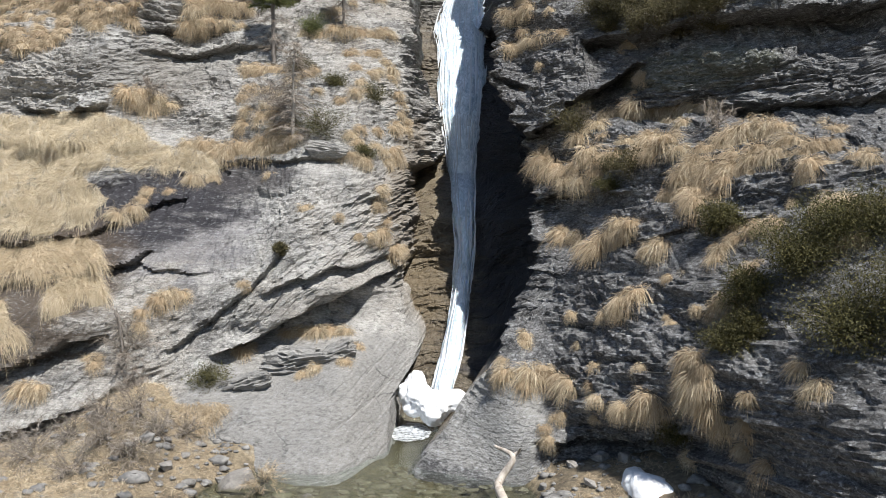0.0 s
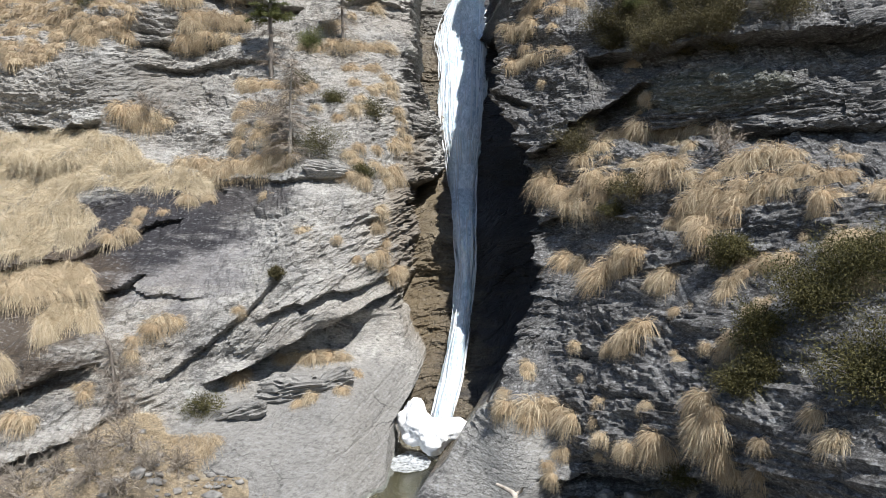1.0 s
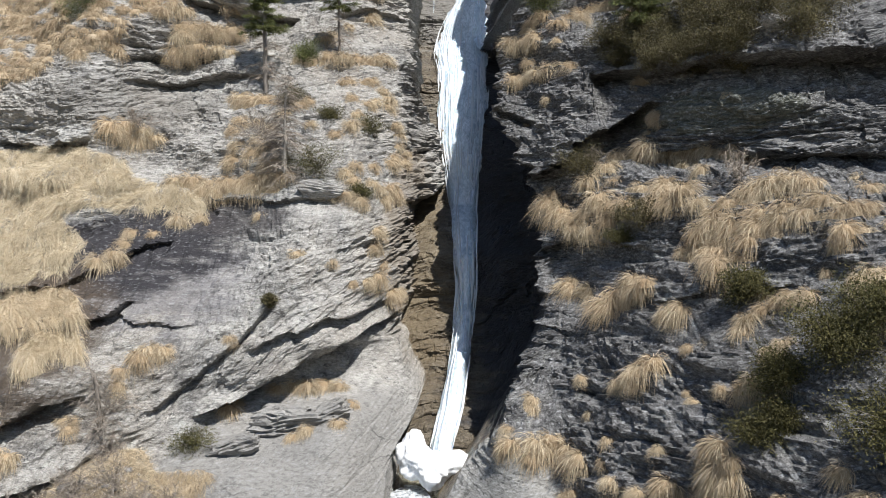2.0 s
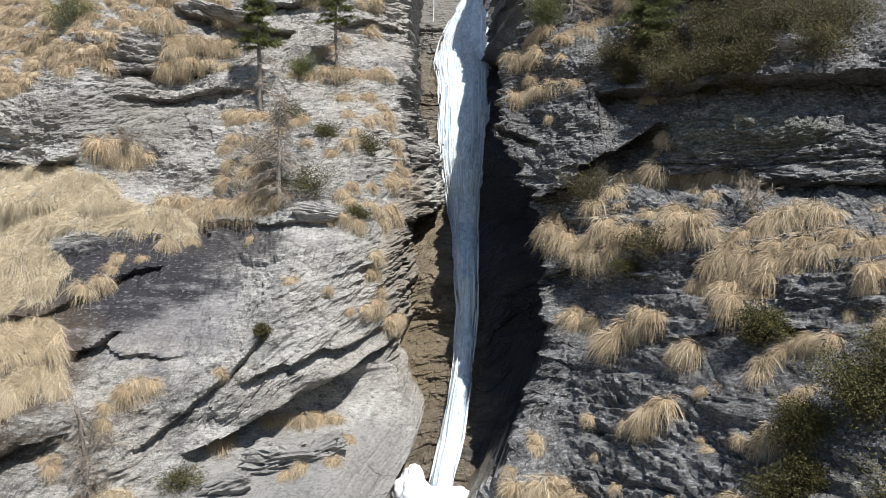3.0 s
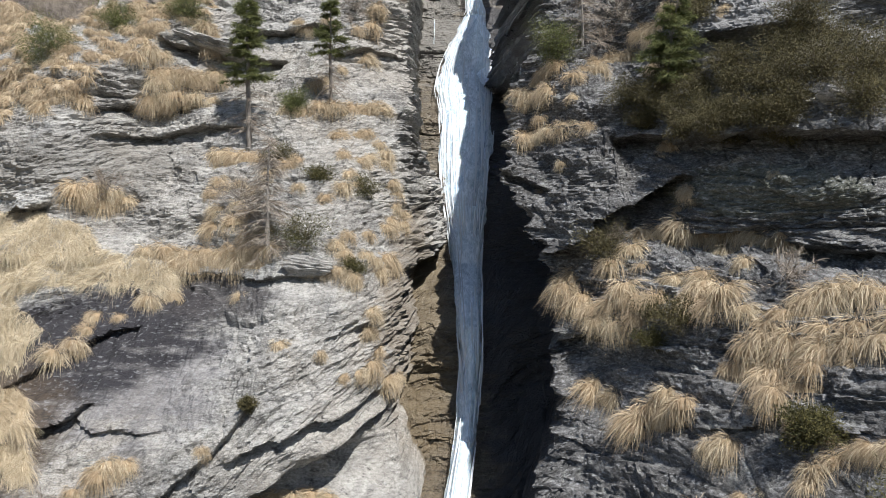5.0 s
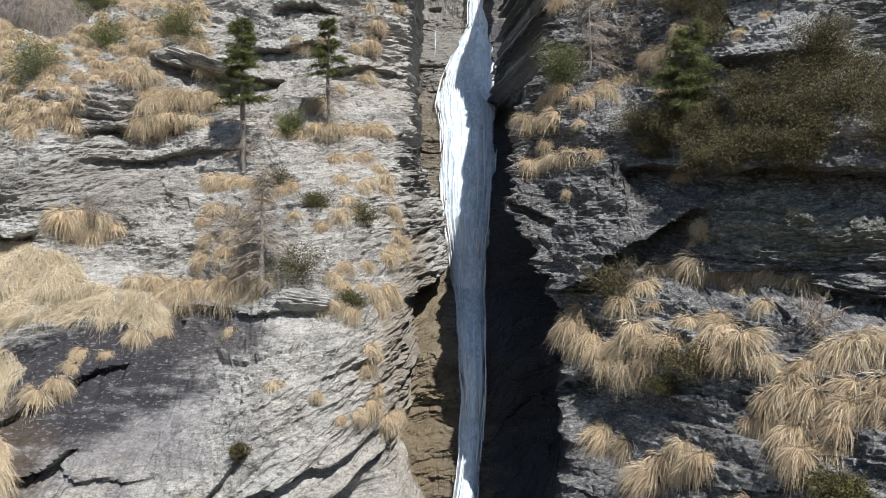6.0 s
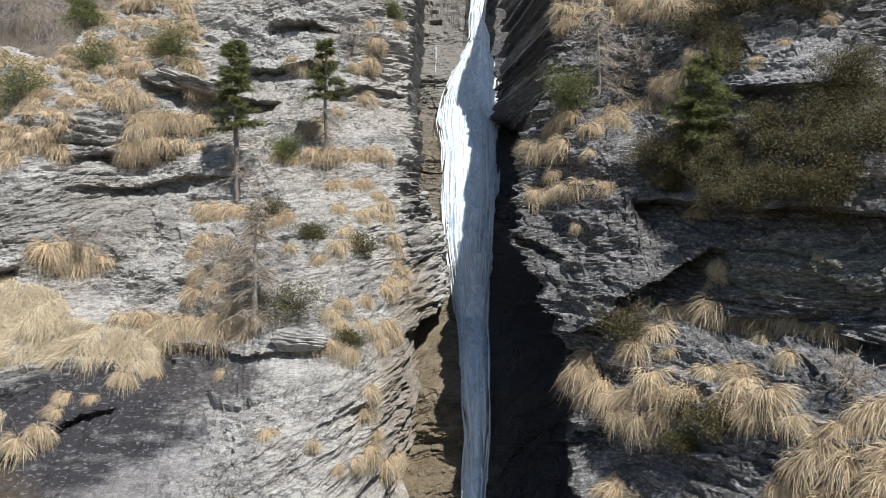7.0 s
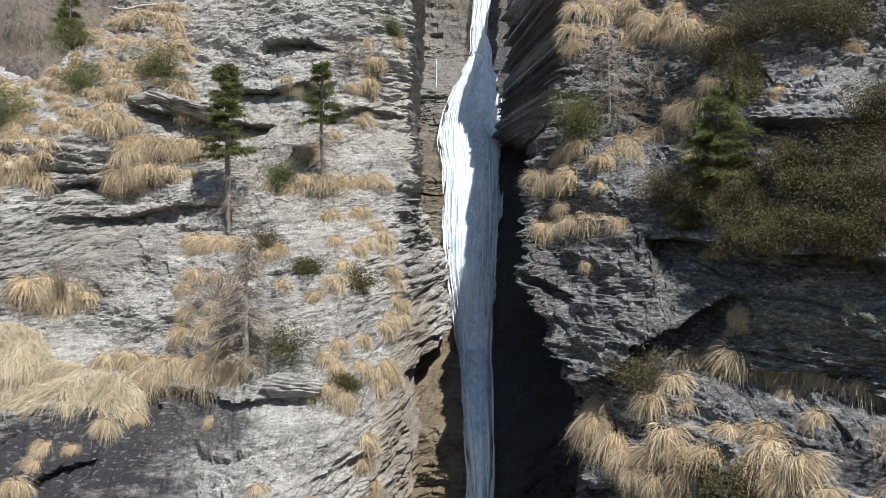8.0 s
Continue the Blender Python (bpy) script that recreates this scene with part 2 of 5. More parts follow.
def relief(x, z, fine=True, mass=None):
    x, z = np.asarray(x, float), np.asarray(z, float)
    wob = 0.10 * fbm(z * 1.3, x * 0.2, 31, 3)
    a = smooth(-0.10, 0.10, x - line(RIM_LEFT, z) + wob)          # 0 on the left mass, 1 in the chute
    low = 0.13 + 0.06 * smooth(2.4, 1.0, z)
    b = smooth(-0.13 / low, 1.0, (x - line(RIM_RIGHT, z) - wob * smooth(1.0, 2.4, z)) / low)           # 1 on the right mass
    if mass is not None:          # the dark mass alone, or all but it
        b = np.full(x.shape, float(mass))
        a = a * (1 - b)
    chute = line(CHUTE, z)
    y = left_sheet(x, z) * (1 - a) + chute * a
    y = y * (1 - b) + right_sheet(x, z) * b
    if not fine:
        return y
    s = bedding(x, z)
    inside = a * (1 - b)
    slab = np.clip(smooth(0.5, -0.1, z - line(OVERHANGS[0][2], x)) * smooth(-7.0, -5.6, x) * (1 - b) * (1 - a) + smooth(1.6, 1.0, z - 0.9 * (x - 0.6)) * b * smooth(3.0, 1.6, x), 0, 1)
    face = smooth(0.0, 0.4, z - line(OVERHANGS[0][2], x)) * smooth(7.0, 6.2, z) * smooth(-8.0, -6.5, x) * (1 - a) * smooth(2.0, 0.4, z - 3.2 - 0.15 * (x + 4))
    rough = (1 - 0.10 * inside - 0.5 * inside * smooth(-0.3, 0.6, x)) * (1 - (0.85 + 0.11 * b) * slab) * (1 - 0.4 * smooth(4.6, 5.6, x) * smooth(4.5, 3.0, z))
    cut = 0.0
    for deep, reach, lip in OVERHANGS:
        d = line(lip, x) + 0.09 * vnoise(x * 2.1, x * 0 + deep * 9, 21) + 0.04 * vnoise(x * 7.0, x * 0 + deep, 22) - z
        ends = smooth(lip[0][0] - 0.25, lip[0][0] + 0.3, x) * smooth(lip[-1][0] + 0.25, lip[-1][0] - 0.3, x)
        cut = cut + deep * ends * (smooth(0.0, 0.07, d) * np.exp(-np.maximum(d, 0) / reach) - 0.25 * smooth(0.4, 0.0, -d) * (d < 0))
    big = 0.40 * fbm(x * 0.22, s * 0.45, 1, 3)
    y = y + rough * big + (1 - inside) * cut
    if fine != "parts":
        return y + rough * 0.15 * vnoise(x, s * 2, 40)
    patchy = 0.55 + 0.45 * vnoise(x * 0.45, s * 0.7, 71)
    calm = (1 - 0.5 * smooth(-5.5, -7.0, x) * smooth(6.0, 4.5, z)) * (1 - 0.35 * smooth(6.5, 8.0, z))
    thin = 0.35 + 0.65 * smooth(-0.1, 0.5, vnoise(x * 0.5, z * 0.7, 73) + 0.5 * smooth(8.0, 11.0, z) * smooth(-4.0, -6.0, x))
    beds = 0.34 * patchy * (0.6 + 0.4 * calm) * layered(x, s, 0.62, 3.2, 40) + calm * (0.06 * thin * layered(x, s, 0.17, 4.0, 50) + 0.26 * patchy * blocks(x, s, 0.95, 0.50, 310) + 0.085 * blocks(x, s, 0.36, 0.20, 320) + 0.035 * blocks(x, s, 0.17, 0.10, 330))
    crumbs = 0.22 * patchy * layered(x, s, 0.56, 3.6, 240) + 0.19 * blocks(x, s, 0.8, 0.46, 340) + 0.085 * blocks(x, s, 0.34, 0.18, 350) + 0.05 * blocks(x, s, 0.16, 0.10, 360)
    beds = (beds * (1 - b) + crumbs * b) * (1 - 0.62 * face)
    grain = 0.05 * fbm(x * 3.1, s * 6.3, 90, 4)
    out = rough * (beds + grain) + 0.05 * (1 - 0.6 * slab) * fbm(x * 1.3, z * 2.0, 97, 3) + 0.022 * (1 - 0.75 * slab) * fbm(x * 8, s * 15, 98, 2)
    return y, out, inside


def surface(x, z, mass=None):
    """The rock's points: the relief, with its broken beds standing out at right angles to it."""
    x, z = np.asarray(x, float), np.asarray(z, float)
    y, out, inside = relief(x, z, "parts", mass)
    e = 0.15
    right = smooth(-0.3, 0.3, x - line(RIM_RIGHT, z))
    slope = []
    for dx, dz in ((e, 0), (0, e)):
        l = (left_sheet(x + dx, z + dz) - left_sheet(x - dx, z - dz)) / (2 * e)
        r = (right_sheet(x + dx, z + dz) - right_sheet(x - dx, z - dz)) / (2 * e)
        slope.append(np.clip(l * (1 - right) + r * right, -2.5, 2.5) * (1 - inside))
    long = np.sqrt(slope[0] ** 2 + slope[1] ** 2 + 1)
    return x + out * slope[0] / long, y - out / long, z + 0.6 * out * slope[1] / long


# ---------------------------------------------------------------- helpers for building
def grid_mesh(name, px, py, pz, material, keep=None, soft=True):
    """A sheet from arrays of one shape."""
    h, w = px.shape
    idx = np.arange(h * w).reshape(h, w)
    quads = np.stack([idx[:-1, :-1], idx[:-1, 1:], idx[1:, 1:], idx[1:, :-1]], -1).reshape(-1, 4)
    if keep is not None:
        quads = quads[keep[:-1, :-1].reshape(-1)]
    co = np.stack([px, py, pz], -1).reshape(-1, 3)
    used, inverse = np.unique(quads, return_inverse=True)
    co, quads = co[used], inverse.reshape(quads.shape)
    me = bpy.data.meshes.new(name)
    me.vertices.add(len(co))
    me.vertices.foreach_set("co", co.astype(np.float32).ravel())
    me.loops.add(quads.size)
    me.loops.foreach_set("vertex_index", quads.astype(np.int32).ravel())
    me.polygons.add(len(quads))
    me.polygons.foreach_set("loop_start", np.arange(0, quads.size, 4, dtype=np.int32))
    me.polygons.foreach_set("use_smooth", np.full(len(quads), soft))
    me.update(calc_edges=True)
    me.validate()
    me.materials.append(material)
    return me


def array_mesh(name, co, quads, *materials, slots=None):
    me = bpy.data.meshes.new(name)
    me.vertices.add(len(co))
    me.vertices.foreach_set("co", np.asarray(co, np.float32).ravel())
    q = np.asarray(quads, np.int32)
    me.loops.add(q.size)
    me.loops.foreach_set("vertex_index", q.ravel())
    me.polygons.add(len(q))
    me.polygons.foreach_set("loop_start", np.arange(0, q.size, q.shape[1], dtype=np.int32))
    for m in materials:
        me.materials.append(m)
    if slots is not None:
        me.polygons.foreach_set("material_index", np.asarray(slots, np.int32))
    me.polygons.foreach_set("use_smooth", np.ones(len(q), bool))
    me.update(calc_edges=True)
    return me


def unit(v):
    return v / np.maximum(np.linalg.norm(v, axis=-1, keepdims=True), 1e-9)


def joined(pieces):
    """Several (vertices, quads) as one."""
    co, quads, start = [], [], 0
    for c, q in pieces:
        co.append(c)
        quads.append(q + start)
        start += len(c)
    return np.concatenate(co), np.concatenate(quads)


# ---------------------------------------------------------------- materials
class Nodes:
    """Short ways to wire a node material."""

    def __init__(self, name):
        self.mat = bpy.data.materials.new(name)
        self.mat.use_nodes = True
        self.t = self.mat.node_tree
        self.bsdf = self.t.nodes["Principled BSDF"]
        self.out = self.t.nodes["Material Output"]
        self.pos = self.t.nodes.new("ShaderNodeNewGeometry").outputs["Position"]

    def link(self, value, socket):
        if hasattr(value, "links"):
            self.t.links.new(value, socket)
        elif isinstance(value, tuple) and len(value) == 3 and socket.type == "RGBA":
            socket.default_value = (*value, 1)
        else:
            socket.default_value = value

    def place(self, scale=(1, 1, 1), rot=(0, 0, 0), src=None):
        n = self.t.nodes.new("ShaderNodeMapping")
        self.t.links.new(src or self.pos, n.inputs["Vector"])
        n.inputs["Scale"].default_value = scale
        n.inputs["Rotation"].default_value = [radians(a) for a in rot]
        return n.outputs[0]

    def noise(self, scale, vec=None, detail=6.0, rough=0.6, warp=0.0):
        n = self.t.nodes.new("ShaderNodeTexNoise")
        self.t.links.new(vec or self.pos, n.inputs["Vector"])
        for k, v in (("Scale", scale), ("Detail", detail), ("Roughness", rough), ("Distortion", warp)):
            n.inputs[k].default_value = v
        return n.outputs["Fac"]

    def cells(self, scale, vec=None, feature="F1", out="Distance"):
        n = self.t.nodes.new("ShaderNodeTexVoronoi")
        n.feature = feature
        self.t.links.new(vec or self.pos, n.inputs["Vector"])
        n.inputs["Scale"].default_value = scale
        return n.outputs[out]

    def ramp(self, fac, *stops):
        n = self.t.nodes.new("ShaderNodeValToRGB")
        e = n.color_ramp.elements
        while len(e) < len(stops):
            e.new(0.5)
        for el, (p, c) in zip(e, stops):
            el.position, el.color = p, (*c, 1) if isinstance(c, tuple) else (c, c, c, 1)
        self.t.links.new(fac, n.inputs[0])
        return n.outputs[0]

    def mix(self, fac, a, b, mode="MIX"):
        n = self.t.nodes.new("ShaderNodeMix")
        n.data_type, n.blend_type = "RGBA", mode
        self.link(fac, n.inputs[0])
        self.link(a, n.inputs[6])
        self.link(b, n.inputs[7])
        return n.outputs[2]

    def math(self, op, a, b=0.0):
        n = self.t.nodes.new("ShaderNodeMath")
        n.operation, n.use_clamp = op, False
        self.link(a, n.inputs[0])
        self.link(b, n.inputs[1])
        return n.outputs[0]

    def axis(self, which, src=None):
        n = self.t.nodes.new("ShaderNodeSeparateXYZ")
        self.t.links.new(src or self.pos, n.inputs[0])
        return n.outputs[which]

    def random(self):
        return self.t.nodes.new("ShaderNodeObjectInfo").outputs["Random"]

    def island(self):
        return self.t.nodes.new("ShaderNodeNewGeometry").outputs["Random Per Island"]

    def bump(self, height, strength, distance, under=None):
        n = self.t.nodes.new("ShaderNodeBump")
        n.inputs["Strength"].default_value, n.inputs["Distance"].default_value = strength, distance
        self.t.links.new(height, n.inputs["Height"])
        if under is not None:
            self.t.links.new(under, n.inputs["Normal"])
        return n.outputs[0]

    def done(self, colour, rough=0.8, normal=None, **more):
        self.link(colour, self.bsdf.inputs["Base Color"])
        self.link(rough, self.bsdf.inputs["Roughness"])
        if normal is not None:
            self.t.links.new(normal, self.bsdf.inputs["Normal"])
        for key, value in more.items():
            self.link(value, self.bsdf.inputs[key.replace("_", " ")])
        return self.mat


def rock_material(name, pale, mid, dark, stain, tilt, wet=0.0, lichen=(0.50, 0.51, 0.47), lichen_amount=0.5, zones=(), spots=0.8, flakes=0.0, even=1.0, strong=1.0):
    n = Nodes(name)
    beds = n.place((0.35 * even, 0.5 * even, 2.6), (0, tilt, 0))
    grain = n.place((0.5 * even, 0.7 * even, 3.6), (0, tilt, 0))
    broad = n.noise(0.22, None, 5, 0.6, 0.4)
    layer = n.noise(1.1, beds, 12, 0.72, 0.5)
    fine = n.noise(6.5, grain, 12, 0.75, 0.3)
    speck = n.noise(22.0, None, 8, 0.75)
    col = n.ramp(layer, (0.46 - 0.10 / strong, dark), (0.46, mid), (0.46 + 0.10 / strong, pale))
    col = n.mix(n.ramp(broad, (0.42, 0.0), (0.66, 0.7)), col, stain)
    streak = n.noise(0.8, n.place((1.4, 1.0, 0.16)), 6, 0.6, 0.6)
    col = n.mix(n.ramp(streak, (0.54, 0.0), (0.68, 0.7)), col, (0.035, 0.035, 0.038))
    patch = n.noise(2.4, None, 9, 0.78, 0.4)
    col = n.mix(n.ramp(patch, (0.55, 0.0), (0.62, lichen_amount)), col, lichen)
    col = n.mix(n.ramp(fine, (0.385, 0.75 * strong), (0.455, 0.0)), col, dark)
    col = n.mix(n.ramp(fine, (0.53, 0.0), (0.60, 0.55 * strong)), col, tuple(min(1, c * 1.35) for c in pale))
    col = n.mix(n.ramp(n.noise(3.2, n.place((1, 1, 1.8), (0, tilt, 0)), 6, 0.7, 0.2), (0.375, spots), (0.40, 0.0)), col, (0.022, 0.022, 0.022))
    col = n.mix(n.ramp(speck, (0.38, 0.7 * strong), (0.45, 0.0)), col, tuple(c * 0.6 for c in dark))
    col = n.mix(n.ramp(speck, (0.54, 0.0), (0.64, 0.35)), col, tuple(min(1, c * 1.5) for c in pale))
    grit = n.noise(48.0, n.place((0.8, 0.9, 1.3), (0, tilt, 0)), 4, 0.7)
    col = n.mix(n.ramp(grit, (0.38, 0.55), (0.47, 0.0)), col, tuple(c * 0.5 for c in dark))
    col = n.mix(n.ramp(grit, (0.54, 0.0), (0.64, 0.4)), col, tuple(min(1, c * 1.4) for c in pale))
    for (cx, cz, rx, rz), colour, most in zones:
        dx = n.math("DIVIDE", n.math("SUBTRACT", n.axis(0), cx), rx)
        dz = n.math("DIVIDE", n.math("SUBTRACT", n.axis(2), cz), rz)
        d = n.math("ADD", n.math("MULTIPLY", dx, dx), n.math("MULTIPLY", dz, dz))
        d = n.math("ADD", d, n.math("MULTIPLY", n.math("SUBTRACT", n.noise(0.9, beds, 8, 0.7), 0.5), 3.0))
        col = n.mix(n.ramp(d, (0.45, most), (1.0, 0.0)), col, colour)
    if flakes:
        bent = n.t.nodes.new("ShaderNodeVectorMath")
        jitter = n.t.nodes.new("ShaderNodeTexNoise")
        jitter.inputs["Scale"].default_value = 2.2
        n.t.links.new(n.pos, jitter.inputs["Vector"])
        bent.operation = "MULTIPLY_ADD"
        n.t.links.new(jitter.outputs["Color"], bent.inputs[0])
        bent.inputs[1].default_value = (0.5, 0.5, 0.5)
        n.t.links.new(n.pos, bent.inputs[2])
        crack = n.cells(1.0, n.place((0.7, 0.8, 2.4), (0, tilt, 0), bent.outputs[0]), "DISTANCE_TO_EDGE")
        where = n.ramp(n.noise(0.7, None, 5, 0.6), (0.48, 0.0), (0.60, 0.55))
        col = n.mix(n.math("MULTIPLY", n.ramp(crack, (0.012, 1.0), (0.035, 0.0)), where), col, (0.02, 0.02, 0.02))
        flake = n.noise(15.0, n.place((0.55, 0.7, 1.5), (0, tilt, 0)), 6, 0.62, 0.2)
        col = n.mix(n.ramp(flake, (0.57, 0.0), (0.62, flakes)), col, (0.41, 0.42, 0.435))
        col = n.mix(n.ramp(flake, (0.40, flakes), (0.45, 0.0)), col, (0.02, 0.02, 0.022))
    height = n.math("ADD", n.math("MULTIPLY", layer, 0.5), n.math("ADD", n.math("MULTIPLY", fine, 0.5), n.math("MULTIPLY", speck, 0.16)))
    normal = n.bump(height, 1.0, 0.12)
    rough = n.ramp(streak, (0.5, 0.78 - 0.4 * wet), (0.7, 0.5 - 0.3 * wet))
    return n.done(col, rough, normal, Specular_IOR_Level=0.35 + 0.2 * wet)


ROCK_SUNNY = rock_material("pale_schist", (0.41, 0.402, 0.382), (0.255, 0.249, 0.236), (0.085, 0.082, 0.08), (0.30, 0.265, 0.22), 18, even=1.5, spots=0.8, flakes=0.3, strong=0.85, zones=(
    # Stains and brown rock; last two here also paint shade beneath lips and mats.
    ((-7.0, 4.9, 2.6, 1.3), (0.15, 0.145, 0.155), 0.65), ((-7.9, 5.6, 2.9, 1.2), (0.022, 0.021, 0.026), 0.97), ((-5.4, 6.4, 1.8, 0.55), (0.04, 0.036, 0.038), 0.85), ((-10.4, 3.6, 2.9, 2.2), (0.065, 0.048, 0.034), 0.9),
    ((-0.9, 5.8, 0.8, 3.0), (0.15, 0.115, 0.075), 0.6), ((-9.5, 9.6, 3.0, 1.0), (0.12, 0.11, 0.095), 0.5), ((-3.0, 0.8, 3.4, 1.7), (0.235, 0.23, 0.22), 0.8)))
# Darker copy of the schist, dimmed further in colour for this side's shade.
ROCK_SHADED = rock_material("shaded_schist", (0.20, 0.20, 0.20), (0.095, 0.095, 0.097), (0.026, 0.026, 0.028), (0.075, 0.07, 0.065), 4, 0.25, lichen_amount=0.4, flakes=0.55, even=1.9, strong=1.0, zones=(
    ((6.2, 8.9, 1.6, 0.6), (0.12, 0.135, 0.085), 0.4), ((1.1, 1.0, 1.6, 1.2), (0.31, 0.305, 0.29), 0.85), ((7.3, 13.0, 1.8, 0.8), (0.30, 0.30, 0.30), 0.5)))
ROCK_WET_SHADED = rock_material("wet_shaded_schist", (0.19, 0.165, 0.125), (0.09, 0.075, 0.054), (0.018, 0.016, 0.014), (0.10, 0.072, 0.040), 3, 0.9, even=1.8, lichen_amount=0.05, zones=(
    # Last zone: near-black over the chute's right side, its shade painted into wet rock.
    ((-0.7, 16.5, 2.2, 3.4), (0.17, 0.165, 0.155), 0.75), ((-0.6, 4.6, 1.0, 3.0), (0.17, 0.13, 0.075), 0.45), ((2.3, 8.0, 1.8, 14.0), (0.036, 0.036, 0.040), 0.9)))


def water_fall_material(name, gap):
    n = Nodes(name)
    fall = n.noise(2.2, n.place((2.2, 1.0, 0.55)), 8, 0.75, 1.2)
    thin = n.noise(9.0, n.place((3.6, 1.0, 0.45)), 8, 0.8, 0.8)
    col = n.mix(n.ramp(fall, (0.35, 0.0), (0.6, 1.0)), (0.48, 0.61, 0.71), (0.78, 0.85, 0.91))
    edge = n.t.nodes.new("ShaderNodeAttribute")
    edge.attribute_name = "edge"
    thick = n.math("ADD", n.math("MULTIPLY", thin, 0.6), n.math("MULTIPLY", fall, 0.4))
    alpha = n.ramp(n.math("SUBTRACT", thick, n.math("MULTIPLY", n.ramp(edge.outputs["Fac"], (0.45, 0.0), (1.0, 1.0)), 0.16)), (0.33 + gap, 0.46), (0.55 + gap, 0.97))
    n.done(col, 0.4, n.bump(n.math("ADD", fall, thin), 0.15, 0.04), Alpha=alpha)
    n.bsdf.inputs["Subsurface Weight"].default_value = 0.6
    n.bsdf.inputs["Subsurface Radius"].default_value = (0.2, 0.25, 0.3)
    return n.mat


WATER_FALL = water_fall_material("falling_water", 0.0)
WATER_FOAM = water_fall_material("falling_foam", 0.06)


def white_water_material():
    n = Nodes("white_water")
    a = n.noise(8.0, n.place((1, 1, 0.3)), 4, 0.6)
    return n.done(n.mix(a, (0.60, 0.67, 0.73), (0.86, 0.88, 0.9)), 0.5, Alpha=0.6)


WHITE_WATER = white_water_material()
POOL_FOAM = white_water_material()
POOL_FOAM.name = "pool_foam"
_foam = POOL_FOAM.node_tree
_ramp = _foam.nodes.new("ShaderNodeValToRGB")
_ramp.color_ramp.elements[0].position, _ramp.color_ramp.elements[0].color = 0.30, (0.12, 0.12, 0.12, 1)
_ramp.color_ramp.elements[1].position, _ramp.color_ramp.elements[1].color = 0.75, (0.8, 0.8, 0.8, 1)
_foam.links.new(next(k for k in _foam.nodes if k.type == "TEX_NOISE").outputs["Fac"], _ramp.inputs[0])
_foam.links.new(_ramp.outputs[0], _foam.nodes["Principled BSDF"].inputs["Alpha"])


def snow_material():
    n = Nodes("old_snow")
    a = n.noise(6.0, None, 8, 0.65)
    return n.done(n.mix(a, (0.80, 0.82, 0.84), (0.92, 0.93, 0.94)), 0.6, n.bump(a, 0.5, 0.06))


SNOW = snow_material()


def ground_material():
    n = Nodes("dry_turf")
    a, b = n.noise(0.7, None, 8, 0.7), n.noise(9.0, None, 8, 0.75)
    col = n.ramp(a, (0.38, (0.09, 0.072, 0.05)), (0.5, (0.31, 0.25, 0.165)), (0.62, (0.25, 0.235, 0.20)))
    col = n.mix(n.ramp(b, (0.4, 0.7), (0.6, 0.0)), col, (0.08, 0.065, 0.045))
    bed = n.ramp(n.math("ADD", n.axis(2), n.math("MULTIPLY", b, 0.12)), (0.05, 1.0), (0.16, 0.0))
    col = n.mix(bed, col, n.ramp(b, (0.4, (0.025, 0.023, 0.013)), (0.6, (0.085, 0.072, 0.036))))
    return n.done(col, 0.9, n.bump(b, 0.8, 0.08))


TURF = ground_material()


def far_wood_material():
    n = Nodes("bare_woods")
    a, b = n.noise(0.25, None, 6, 0.65), n.noise(2.5, n.place((1.0, 1.0, 0.3)), 8, 0.75)
    col = n.ramp(b, (0.4, (0.05, 0.042, 0.036)), (0.6, (0.17, 0.145, 0.13)))
    return n.done(n.mix(n.ramp(a, (0.4, 0.0), (0.65, 0.6)), col, (0.18, 0.145, 0.10)), 0.95, n.bump(b, 0.8, 0.6))


FAR_WOOD = far_wood_material()


def pool_material():
    n = Nodes("clear_water")
    r = n.noise(5.0, n.place((1, 0.6, 1)), 5, 0.55, 0.6)
    return n.done((0.75, 0.86, 0.84), 0.04, n.bump(r, 0.25, 0.05), Transmission_Weight=1.0, IOR=1.33)


POOL = pool_material()

# ---------------------------------------------------------------- the cliff
STEP = 0.033
gx, gz = np.meshgrid(np.concatenate([np.arange(X0, -13.6, 0.2), np.arange(-13.6, 8.6, STEP), np.arange(8.6, X1, 0.15)]),
                     np.concatenate([np.arange(-4.2, 17.6, STEP), np.arange(17.6, Z1, 0.15)]))
gz = gz + dip(gx, gz) * (gx + 1.0)          # rows that run along the beds
wob_ = 0.10 * fbm(gz * 1.3, gx * 0.2, 31, 3)
RIDGE = ((-16, 15.2), (-12.3, 14.0), (-11.3, 13.7), (-10.9, 13.8), (-10.7, 15.0), (-10.4, 16.5), (-10.0, 17.6), (-8.0, 19.5), (0.0, 25.0))
over = gz - line(RIDGE, gx) - 0.15 * fbm(gx * 1.5, gz * 0.3, 12, 3)
side_l = gx < line(RIM_LEFT, gz) - wob_ + 0.05
above = gz > Z0 - 0.1
cols = np.flatnonzero(gx[0] < 5.2)          # the sunny side, and the chute that runs on behind the dark mass
west = np.s_[:, :cols[-1] + 1]
bx_, by_, bz_ = surface(gx[west], gz[west], 0)
by_ = by_ + np.where(gx[west] < -7.0, 2.5 * smooth(-0.3, 0.7, over[west]), 0)
bx_ = bx_ + shift(gx[west], by_, gz[west])
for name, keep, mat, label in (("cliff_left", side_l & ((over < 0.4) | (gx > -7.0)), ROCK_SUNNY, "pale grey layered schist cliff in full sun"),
                               ("gully", ~side_l & (gx < line(RIM_RIGHT, gz) + 2.6), ROCK_WET_SHADED, "wet brown rock chute behind the waterfall")):
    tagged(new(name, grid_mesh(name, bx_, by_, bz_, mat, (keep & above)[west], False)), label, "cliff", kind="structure")
